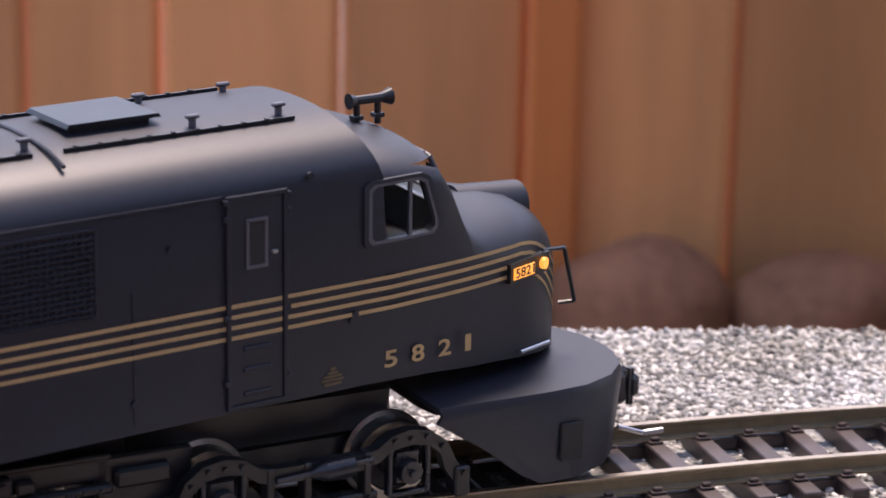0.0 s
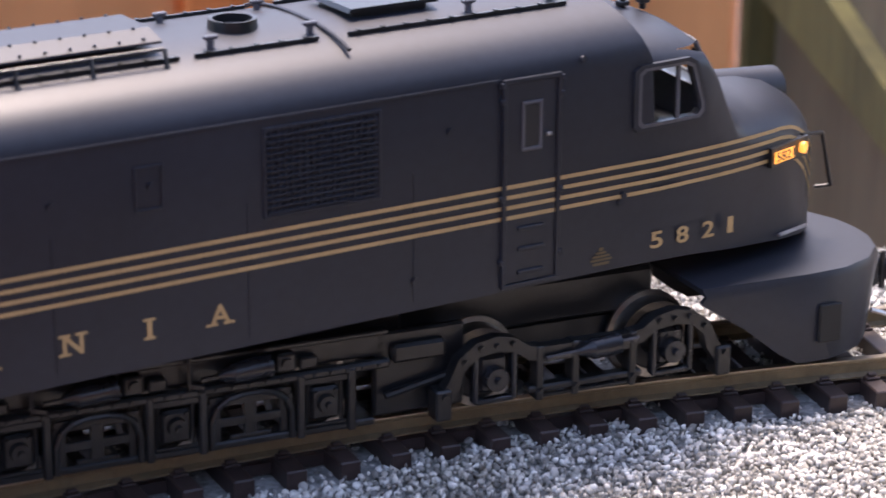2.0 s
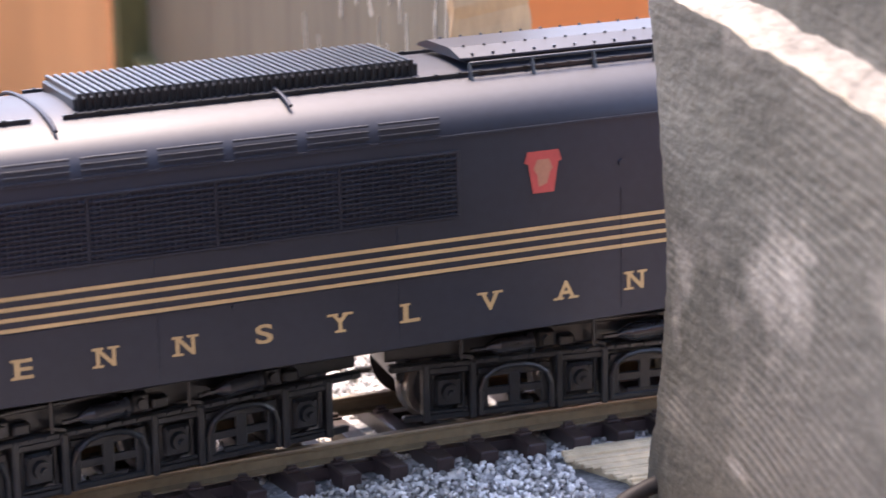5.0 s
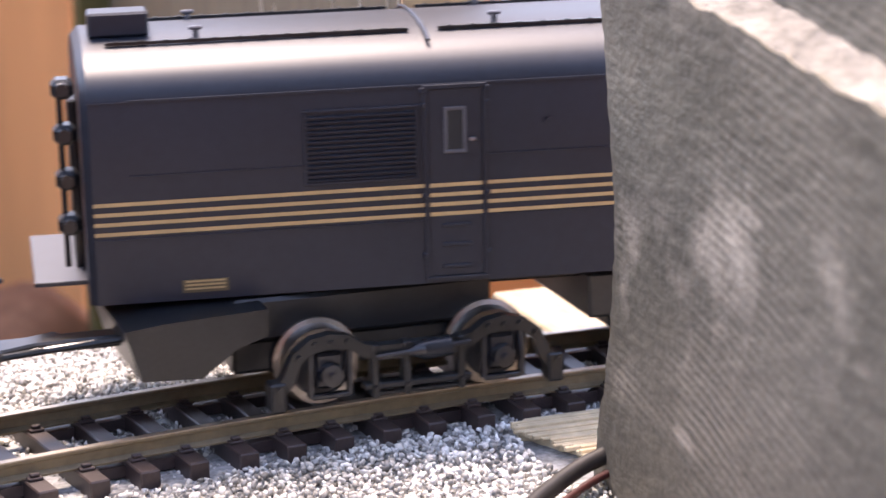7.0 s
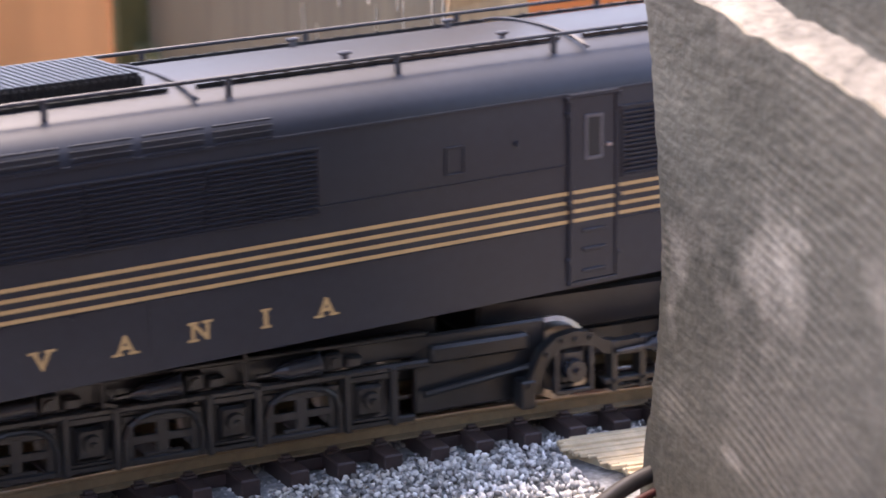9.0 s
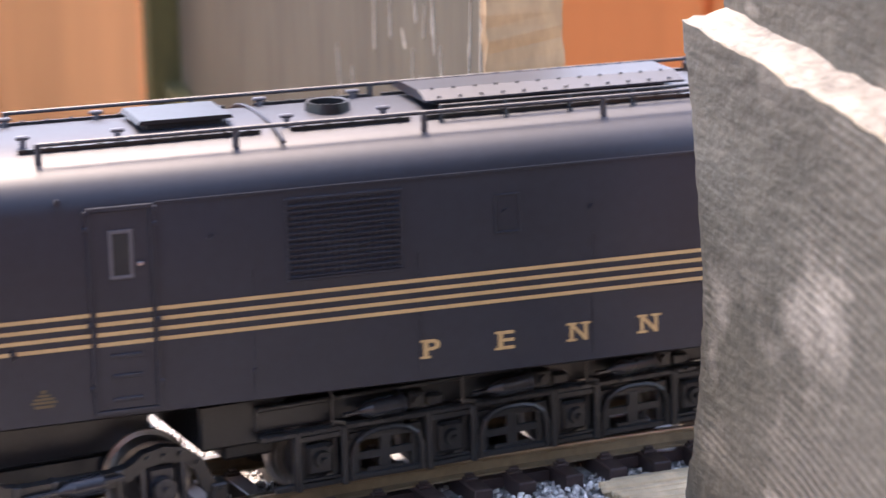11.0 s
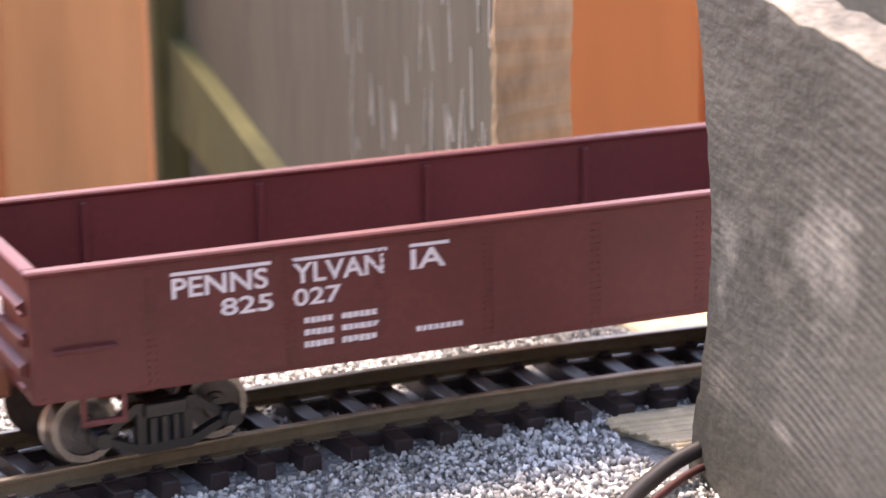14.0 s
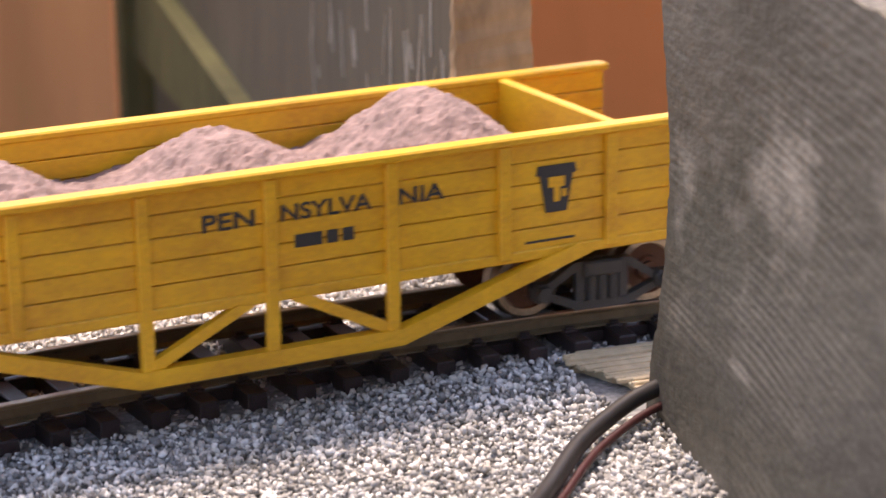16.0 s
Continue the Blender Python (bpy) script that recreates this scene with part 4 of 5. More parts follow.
    # keystone emblem
    bm = bmesh.new()
    k = 12.6 if dirn > 0 else -20
    if dirn > 0:
        prism(bm, [(k - 1.5, 33.8), (k + 1.5, 33.8), (k + 2.15, 37.7), (k + 2.7, 37.9), (k + 2.2, 39.3), (k - 2.2, 39.3), (k - 2.7, 37.9), (k - 2.15, 37.7)], y - 0.02, y + 0.04)
        part("emblem", bm, RED, loco, "red keystone-shaped emblem", smooth=False)
        bm = bmesh.new()
        prism(bm, [(k - 0.7, 34.6), (k + 0.5, 35.0), (k + 0.9, 36.4), (k + 1.3, 37.0), (k + 0.8, 38.2), (k - 0.9, 38.2), (k - 1.4, 37.0), (k - 0.9, 36.2)], y - 0.06, y)
        part("monogram", bm, FADED, loco, smooth=False)
    else:
        bm.free()
    # doors on the side
    for a, tag in ((86.5, 1), (-107.5, 0)):
        x = X(a)
        bm = bmesh.new()
        frame_outline(bm, x - 4.2, x + 4.2, 16.2, 42.6, -17.35, 0.55, 0.55)
        box(bm, x - 3.6, x + 3.6, -17.62, -17.3, 16.8, 42.0, 0.05)
        for z in (23.4, 20.8, 17.8):
            box(bm, x - 1.9, x + 1.9, -17.9, -17.5, z, z + 0.5, 0.08)
        for z in (41.6, 39.6, 27.5, 19.4):
            for q in (-4.3, 4.3):
                box(bm, x + q - 0.3, x + q + 0.3, -18.05, -17.4, z, z + 0.7, 0.1)
        door = part("door", bm, GREEN_BLACK, loco)
        bm = bmesh.new()
        frame_outline(bm, x - 1.5, x + 1.5, 33.4, 39.6, -17.62, 0.45, 0.2)
        part("window_frame", bm, FRAME_GREY, door)
        bm = bmesh.new()
        box(bm, x - 1.05, x + 1.05, -17.72, -17.6, 33.9, 39.1)
        part("pane", bm, DARK, door, smooth=False)
        bm = bmesh.new()
        rod(bm, (x + 1.9, -18.0, 35.2), (x + 2.6, -18.0, 35.2), 0.25, 6)
        part("handle", bm, CHROME, door)
    # thin raised seam under the roof's shoulder
    bm = bmesh.new()
    box(bm, *S(-150, 82), -17.55, -17.3, 42.5, 42.72, 0.04)
    part("seam", bm, GREEN_BLACK, loco)
    # grilles
    louvre_panel(loco, *S(50.5, 65), 31.2, 41.0, 14, name="grille", upright=True)
    louvre_panel(loco, *S(-127, -112.8), 30.6, 39.6, 14, name="grille")
    for k in range(4):
        a, b = S(-64 + k * 16.2, -64 + k * 16.2 + 15.6)
        louvre_panel(loco, a, b, 32.4, 40.2, 13, upright=True)
    for k in range(6):
        bm = bmesh.new()
        a, b = S(-58 + k * 9.6, -58 + k * 9.6 + 8.2)
        for q in range(4):
            z, yy = 42.6 + q * 0.75, -17.25 + q * 0.12
            box(bm, a, b, yy - 0.3, yy, z, z + 0.28)
        part("roof_vent", bm, GREEN_BLACK, loco, smooth=False)
    # belt rails and panel seams
    bm = bmesh.new()
    for a, b, z in ((-155, 82, 42.3), (-155, -112, 24.3), (-103, 20, 24.6), (-103, -62, 32.8), (-150, -127, 32.6)):
        x0, x1 = S(a, b)
        box(bm, x0, x1, -17.58, -17.3, z, z + 0.22)
    for a in (-40, -8, 24, 48, 70):
        box(bm, X(a) - 0.08, X(a) + 0.08, -17.5, -17.3, 17, 33)
    part("seam", bm, GREEN_BLACK, loco, smooth=False)
    for a, z in ((36, 37), (24, 36.5), (75, 37.4), (94, 43.6), (100, 24.5), (70, 19.6), (100.5, 25.3), (-30, 24.4), (-95, 37)):
        bm = bmesh.new()
        rod(bm, (X(a), -17.3, z), (X(a), -17.75, z), 0.45, 8)
        part("fitting", bm, GREEN_BLACK, loco)
    bm = bmesh.new()
    x0, x1 = S(34, 37.5)
    frame_outline(bm, x0, x1, 34.2, 39.4, -17.4, 0.25, 0.25)
    part("hatch", bm, GREEN_BLACK, loco)
    bm = bmesh.new()
    x0, x1 = S(-86.5, -83.5)
    frame_outline(bm, x0, x1, 34.2, 38.0, -17.4, 0.25, 0.25)
    part("hatch", bm, GREEN_BLACK, loco)
    # the cab is hollow, its side windows and windshield are open and glazed
    ws = -0.5 if dirn > 0 else 1.6
    A, B = 102.8 + ws, 113.4 + ws * 0.6
    ring = [(A, 34.2), (A, 40.6), (A + 0.8, 41.2), (B - 3.0, 41.2), (B - 1.8, 40.6), (B, 35.4), (B, 34.3), (B - 0.8, 33.6), (A + 0.6, 33.6)]
    cx_, cz_ = (A + B) / 2, 37.4
    grow = lambda k: [(cx_ + (u - cx_) * k, cz_ + (z - cz_) * k) for u, z in ring]
    screen = [(2.0, 36.9), (12.0, 36.2), (11.4, 41.6), (10.6, 42.0), (2.0, 42.8)]
    knives = []
    bm = bmesh.new()
    box(bm, *S(103.2, 115.0), -15.6, 15.6, 31.6, 42.4)
    knives.append(bm)
    bm = bmesh.new()
    prism(bm, [(X(u), z) for u, z in grow(0.92)], -20, 20)
    knives.append(bm)
    for side in (-1, 1):
        bm = bmesh.new()
        prism(bm, [(side * yy, z) for yy, z in screen], *S(112.6, 124), axis="x")
        knives.append(bm)
    cut(cab, knives)

    def wall(u):
        return -width_at(u)

    def rim(outer, inner, d0, d1, mat, name, parent, label=""):
        """A flat frame on the cab's side: the band between two outlines."""
        b2 = bmesh.new()
        rows = [[b2.verts.new(Vector((X(u), side * (-wall(u)) + side * d, z)) * MM) for u, z in pts] for pts, d in ((outer, d0), (outer, d1), (inner, d1), (inner, d0))]
        n = len(outer)
        for p, q in zip(rows, rows[1:] + rows[:1]):
            for i in range(n):
                b2.faces.new((p[i], p[(i + 1) % n], q[(i + 1) % n], q[i]))
        bmesh.ops.recalc_face_normals(b2, faces=b2.faces[:])
        return part(name, b2, mat, parent, label, smooth=False)
    for side in (-1, 1):
        win = rim(grow(1.12), grow(1.0), -0.3, 0.35, GREEN_BLACK, "window_surround", loco)
        rim(grow(1.02), grow(0.90), -0.6, 0.28, FRAME_GREY, "window_frame", win, "grey window frame")
        bm = bmesh.new()
        u = A + 6.3
        box(bm, *S(u, u + 0.45), *sorted((side * (-wall(u) - 0.4), side * (-wall(u) + 0.1))), 33.8, 41.0)
        part("mullion", bm, FRAME_GREY, win)
        bm = bmesh.new()
        yy = side * (-wall(A + 4) - 0.35)
        prism(bm, [(X(u), z) for u, z in grow(0.95)], yy - 0.08, yy + 0.08)
        part("cab_window", bm, GLASS, win, "clear cab side window", smooth=False).visible_shadow = False
        bm = bmesh.new()
        prism(bm, [(side * yy, z) for yy, z in screen], *S(115.5, 115.7), axis="x")
        part("windshield", bm, GLASS, loco, "clear windshield pane", smooth=False).visible_shadow = False
        # raised frame round the windshield
        bm = bmesh.new()
        front = lambda z: float(np.interp(z, [33.9, 36.0, 38.0, 40.6, 42.6, 43.6], [119.6, 118.3, 117.3, 116.2, 115.2, 114.4]))
        for p, q in zip(screen, screen[1:] + screen[:1]):
            rod(bm, (X(front(p[1])), side * p[0], p[1]), (X(front(q[1])), side * q[0], q[1]), 0.36, 8)
        part("windshield_frame", bm, FRAME_GREY, loco, "grey windshield frame")
    bm = bmesh.new()
    box(bm, *S(103.4, 109), -11.5, 11.5, 31.7, 33.2, 0.3)
    part("cab_seat", bm, PLATE_GREY, loco)
    # number box, class lamp, headlight, grab iron
    for side in (-1, 1):
        def lamp_box(u0, u1, z0, z1, d0, d1, mat, name, parent, label=""):
            b2 = bmesh.new()
            pts = [(u0, side * (width_at(u0) + d0)), (u1, side * (width_at(u1) + d0)), (u1, side * (width_at(u1) + d1)), (u0, side * (width_at(u0) + d1))]
            lo = [b2.verts.new(Vector((X(u), yy, z0)) * MM) for u, yy in pts]
            hi = [b2.verts.new(Vector((X(u), yy, z1)) * MM) for u, yy in pts]
            b2.faces.new(lo), b2.faces.new(hi[::-1])
            for i in range(4):
                b2.faces.new((lo[i], hi[i], hi[(i + 1) % 4], lo[(i + 1) % 4]))
            bmesh.ops.recalc_face_normals(b2, faces=b2.faces[:])
            return part(name, b2, mat, parent, label, smooth=False)
        hood = lamp_box(125.4, 133.8, 24.4, 27.0, -1.0, 0.9, FRAME_BLACK, "number_box", loco, "projecting lamp and number housing")
        lamp_box(126.0, 130.2, 24.9, 26.4, 0.85, 1.0, LAMP, "number_glass", hood, "amber lit number glass")
        if side < 0:
            tilt = math.atan((width_at(130.6) - width_at(125.8)) / 4.8)
            wd = word("box_numeral", number, hood, BLACK_INK, -2.0, 0, -0.65, 1.3, 4.0)
            wd.matrix_basis = Matrix.Translation(Vector((X(128.2), -(width_at(128.2) + 1.02), 25.7)) * MM) @ Matrix.Rotation(-tilt * dirn, 4, "Z")
        bm = bmesh.new()
        rod(bm, (X(132.2), side * (width_at(132.2) + 0.4), 25.7), (X(132.6), side * (width_at(132.4) + 1.25), 25.7), 0.8, 12)
        part("class_lamp", bm, LAMP, hood, "amber class lamp")
    bm = bmesh.new()
    rod(bm, (X(127), 0, 30.6), (X(138.0), 0, 29.8), 3.2, 20)
    part("headlight", bm, GREEN_BLACK, loco, "round headlight casing")
    bm = bmesh.new()
    rod(bm, (X(138.0), 0, 29.8), (X(138.4), 0, 29.8), 2.5, 18)
    part("headlight_glass", bm, CHROME, loco)
    bm = bmesh.new()
    for a, b in (((133, -12.6, 27), (137.6, -11.4, 26.4)), ((137.6, -11.4, 26.4), (140.2, -10.6, 18.4)), ((140.2, -10.6, 18.4), (138.2, -9.6, 18.2))):
        rod(bm, (X(a[0]), a[1], a[2]), (X(b[0]), b[1], b[2]), 0.3, 6)
    part("grab_iron", bm, FRAME_BLACK, loco)
    bm = bmesh.new()
    rod(bm, (X(128), -15.0, 14.6), (X(134.5), -12.6, 14.2), 0.28, 6)
    part("pilot_handrail", bm, CHROME, loco)
    # horn on the cab roof
    bm = bmesh.new()
    rod(bm, (X(109.4), -3, 47.9), (X(115.0), -3, 47.9), 0.62, 10)
    rod(bm, (X(113.9), -3, 47.9), (X(115.3), -3, 47.9), 0.62, 12, 1.15)
    rod(bm, (X(110.0), -3, 47.9), (X(109.0), -3, 47.9), 0.62, 12, 1.05)
    for u in (110.2, 113.4):
        rod(bm, (X(u), -3, 44.6), (X(u), -3, 47.9), 0.45, 8)
        box(bm, X(u) - 0.7, X(u) + 0.7, -3.7, -2.3, 45.4, 46.0, 0.1)
    part("horn", bm, FRAME_BLACK, loco, "black air horn on two posts")
    # roof equipment
    bm = bmesh.new()
    box(bm, *S(69.5, 80), -4.4, 4.4, 48.4, 50.1, 0.4)
    prism(bm, [(X(68.4), 49.9), (X(81), 49.9), (X(80.6), 50.4), (X(68.8), 50.4)], -5.2, 5.2)
    part("roof_hatch", bm, FRAME_BLACK, loco)
    bm = bmesh.new()
    ringo = bmesh.ops.create_cone(bm, segments=20, radius1=3.2 * MM, radius2=2.9 * MM, depth=2.4 * MM, cap_ends=False)
    for v in ringo["verts"]:
        v.co += Vector((X(54.8), -1.5, 49.2)) * MM
    bmesh.ops.solidify(bm, geom=bm.faces[:], thickness=0.5 * MM)
    part("stack_ring", bm, FRAME_BLACK, loco)
    # a smooth winged cover over the forward fans
    bm = bmesh.new()
    box(bm, *S(8, 41), -4.2, 4.2, 48.6, 50.2, 0.2)
    prism(bm, [(-3.6, 51.2), (3.6, 51.2), (7.0, 50.3), (7.0, 50.0), (-7.0, 50.0), (-7.0, 50.3)], *S(6, 43), axis="x")
    cover = part("fan_cover", bm, GREEN_BLACK, loco, "smooth winged fan cover", smooth=False)
    bm = bmesh.new()
    for c in range(8, 43, 3):
        for q in (-6.4, -3.7, 3.7):
            rod(bm, (X(c), q, 50.3 if abs(q) > 5 else 51.1), (X(c), q, 50.75 if abs(q) > 5 else 51.4), 0.2, 6)
    tagged(part("cover_rivets", bm, GREEN_BLACK, cover), kind="stuff")
    # a ribbed box over the rear fans
    bm = bmesh.new()
    a, b = -46, 0
    box(bm, *S(a, b), -7.0, 7.0, 48.2, 50.3, 0.2)
    rad = part("roof_radiator", bm, FRAME_BLACK, loco, "ribbed roof radiator cover")
    x0, x1 = S(a, b)
    bm = bmesh.new()
    box(bm, -0.28, 0.28, -7.3, 7.3, 50.2, 50.9, 0.08)
    box(bm, -0.28, 0.28, -7.4, -7.0, 48.6, 50.9, 0.08)
    rib = part("radiator_rib", bm, FRAME_BLACK, rad, smooth=False)
    q = x0 + 0.8
    rib.matrix_basis = pose(q * MM, 0, 0)
    while q < x1 - 1.8:
        q += 1.05
        more = rib.copy()
        scene.collection.objects.link(more)
        more.matrix_basis = pose(q * MM, 0, 0)
    bm = bmesh.new()
    for a, b in ((-152, -112), (-108, -52), (-48, 44), (46, 62), (66, 97)):
        for q in (-9.2, 9.2):
            box(bm, *S(a, b), q - 0.2, q + 0.2, 48.4, 48.85)
            c = a + 1.5
            while c < b - 1:
                box(bm, X(c) - 0.2, X(c) + 0.2, q - 0.3, q + 0.3, 48.5, 49.0)
                c += 3.2
    part("roof_seam", bm, FRAME_BLACK, loco, "riveted roof seam", smooth=False)
    for a in (64, -20, -50, -110):
        bm = bmesh.new()
        prev = None
        for i in range(15):
            yy = -13 + 26 * i / 14
            cc = abs(yy / 17.4) ** 1.282
            zz = 42 + 7.3 * max(0.0, 1 - cc * cc) ** 0.39 + 0.05
            if prev:
                rod(bm, (X(a), prev[0], prev[1]), (X(a), yy, zz), 0.28, 6)
            prev = (yy, zz)
        part("roof_rib", bm, GREEN_BLACK, loco)
    # low guard rail on knobbed posts beside the smooth cover
    bm = bmesh.new()
    rod(bm, (X(6), -9.6, 50.0), (X(42), -9.6, 50.0), 0.24, 8)
    guard = part("guard_rail", bm, FRAME_BLACK, loco, "thin black roof guard rail")
    for c in (6, 15, 24, 33, 42):
        bm = bmesh.new()
        rod(bm, (X(c), -10.4, 47.6), (X(c), -9.7, 50.0), 0.28, 8)
        rod(bm, (X(c), -10.4, 47.5), (X(c), -10.2, 48.3), 0.5, 8, 0.35)
        part("guard_post", bm, FRAME_BLACK, guard)
    for a in (49, 62, 84, 96, -75, -100, -140):
        for q in (-7.2, 6):
            bm = bmesh.new()
            z = 49.7
            rod(bm, (X(a), q, 48.2), (X(a), q, z), 0.45, 6)
            box(bm, X(a) - 0.9, X(a) + 0.9, q - 0.4, q + 0.4, z, z + 0.5, 0.15)
            part("lifting_lug", bm, FRAME_GREY, loco)
    bm = bmesh.new()
    box(bm, *S(-154, -146), -6, -1, 49.0, 52.2, 0.3)
    part("roof_vent_box", bm, GREEN_BLACK, loco)
    if antenna:
        bm = bmesh.new()
        for q in (-12, 11):
            rod(bm, (X(-140), q, 49.8), (X(95), q, 49.8), 0.28, 8)
            for a in range(-130, 96, 25):
                rod(bm, (X(a), q, 45.0), (X(a), q, 50.0), 0.45, 8)
                rod(bm, (X(a), q, 45.0), (X(a), q, 45.9), 0.8, 8)
        part("antenna_rail", bm, PLATE_GREY, loco, "long roof antenna rails on posts")
    # plain end with its fittings and platform
    bm = bmesh.new()
    e0, e1 = S(-156, -157.2)
    box(bm, e0, e1, -6, 6, 18, 41, 0.3)
    part("end_door", bm, FRAME_BLACK, loco)
    for z in (44, 38, 32, 26):
        bm = bmesh.new()
        box(bm, *S(-156.5, -159.4), -14.5, -10.5, z - 1.4, z + 1.2, 0.7)
        rod(bm, (X(-158), -15.2, z), (X(-158), -13.5, z), 0.9, 10)
        part("cable_socket", bm, FRAME_BLACK, loco)
    bm = bmesh.new()
    rod(bm, (X(-158.4), -12, 20), (X(-158.4), -12, 44), 0.4, 8)
    part("end_conduit", bm, FRAME_BLACK, loco)
    bm = bmesh.new()
    box(bm, *S(-156, -163), -13, 13, 17.6, 18.2, 0.1)
    part("end_platform", bm, PLATE_GREY, loco, smooth=False)
    bm = bmesh.new()
    x0, x1 = S(-144, -138)
    box(bm, x0, x1, -17.55, -17.3, 16.8, 18.5)
    pl = part("class_plate", bm, bpy.data.materials["dull_gold"], loco, smooth=False)
    bm = bmesh.new()
    for z in (17.2, 17.7, 18.2):
        box(bm, x0 + 0.4, x1 - 0.4, -17.62, -17.5, z, z + 0.22)
    part("lettering_block", bm, GOLD, pl, smooth=False)
    if antenna:
        # a plain painted figure at the cab window, and the red marker on the nose
        bm = bmesh.new()
        for u, z, rx, ry, rz in ((107.2, 39.6, 0.85, 0.8, 1.05), (106.9, 36.2, 1.5, 2.2, 2.4), (108.3, 35.6, 1.4, 0.6, 0.6)):
            made = bmesh.ops.create_uvsphere(bm, u_segments=12, v_segments=8, radius=1.0)
            for v in made["verts"]:
                v.co = Vector((X(u) + v.co.x * rx, -11.0 + v.co.y * ry, z + v.co.z * rz)) * MM
        part("cab_figure", bm, SKIN, loco, "plain painted toy figure at the cab window")
        bm = bmesh.new()
        box(bm, *S(138.6, 139.8), -6.2, -4.6, 20.5, 24.0, 0.2)
        part("marker", bm, RED, loco, "small red marker")
    # black inner frame between body and running gear
    bm = bmesh.new()
    box(bm, *S(-150, 112), -12, 12, 13.8, 16.6, 0.3)
    part("floor_frame", bm, FRAME_BLACK, loco)
    # the leading body rides slightly nose-high on its springs
    if dirn > 0:
        tilt = Matrix.Translation((-0.020, 0, 0.00005)) @ Matrix.Rotation(radians(-0.55), 4, "Y") @ Matrix.Translation((0.020, 0, 0))
        for ob in list(loco.children):
            ob.matrix_basis = tilt @ ob.matrix_basis
    for rear in (False, True):
        underframe(loco, dirn, rear, 1)
    return loco

# ---- freight cars ----
def car_truck(car, x, bend, mat, wheel_face, half=9.2, r=4.7):
    bm = bmesh.new()
    box(bm, -2.2, 2.2, -12, 12, 5.4, 8.2, 0.4)
    t = part("truck", bm, mat, car, "four-wheeled truck")
    t.matrix_basis = Matrix.Translation((x * MM, 0, 0)) @ Matrix.Rotation(-x / R, 4, "Z")
    for k in (-1, 1):
        y = k * 12.4
        y0, y1 = sorted((y, y + k * 1.5))
        bm = bmesh.new()
        h = half
        # open cast frame: top chord, bottom chord and two columns
        prism(bm, [(-h - 1.2, 4.4), (-h + 1.4, 4.6), (-4.0, 7.0), (4.0, 7.0), (h - 1.4, 4.6), (h + 1.2, 4.4), (h + 1.2, 5.7), (h - 1.4, 5.9), (4.2, 8.3), (-4.2, 8.3), (-h + 1.4, 5.9), (-h - 1.2, 5.7)], y0, y1)
        prism(bm, [(-h - 1.0, 3.5), (-h + 1.0, 3.5), (-3.8, 1.5), (3.8, 1.5), (h - 1.0, 3.5), (h + 1.0, 3.5), (h + 1.0, 4.6), (h - 0.8, 4.6), (3.6, 2.7), (-3.6, 2.7), (-h + 0.8, 4.6), (-h - 1.0, 4.6)], y0, y1)
        for q in (-3.2, 3.2):
            box(bm, q - 0.7, q + 0.7, y0 + 0.1, y1 - 0.1, 2.3, 7.4, 0.15)
        for q in (-h, h):
            box(bm, q - 1.4, q + 1.4, *sorted((y, y + k * 2.6)), 3.4, 6.0, 0.5)
            rod(bm, (q, y, 4.7), (q, y + k * 3.2, 4.7), 1.1, 10)
        for q in (-1.6, 0, 1.6):
            rod(bm, (q, y + k * 1.2, 2.8), (q, y + k * 1.2, 6.2), 0.75, 8)
        box(bm, -3.0, 3.0, *sorted((y, y + k * 2.2)), 6.2, 8.4, 0.3)
        part("side_frame", bm, mat, t)
    for q in (-half, half):
        wheelset(t, q, r, 8.6, wheel_face)
    return t


def knuckle(car, x, k, mat=None):
    bm = bmesh.new()
    a, b = sorted((x, x + k * 7))
    box(bm, a, b, -1.2, 1.2, 6.2, 8.6, 0.3)
    a, b = sorted((x + k * 6, x + k * 10))
    box(bm, a, b, -2.0, 2.0, 5.2, 9.4, 0.7)
    for q in range(5):
        rod(bm, (x + k * (1.5 + q), -2.1, 7.4), (x + k * (1.8 + q), -2.1, 7.4), 0.7, 8)
    rod(bm, (x + k * 7.5, -2, 5.4), (x + k * 8.5, -2.4, 1.6), 0.35, 8)
    return part("coupler", bm, mat or FRAME_BLACK, car, "black knuckle coupler")


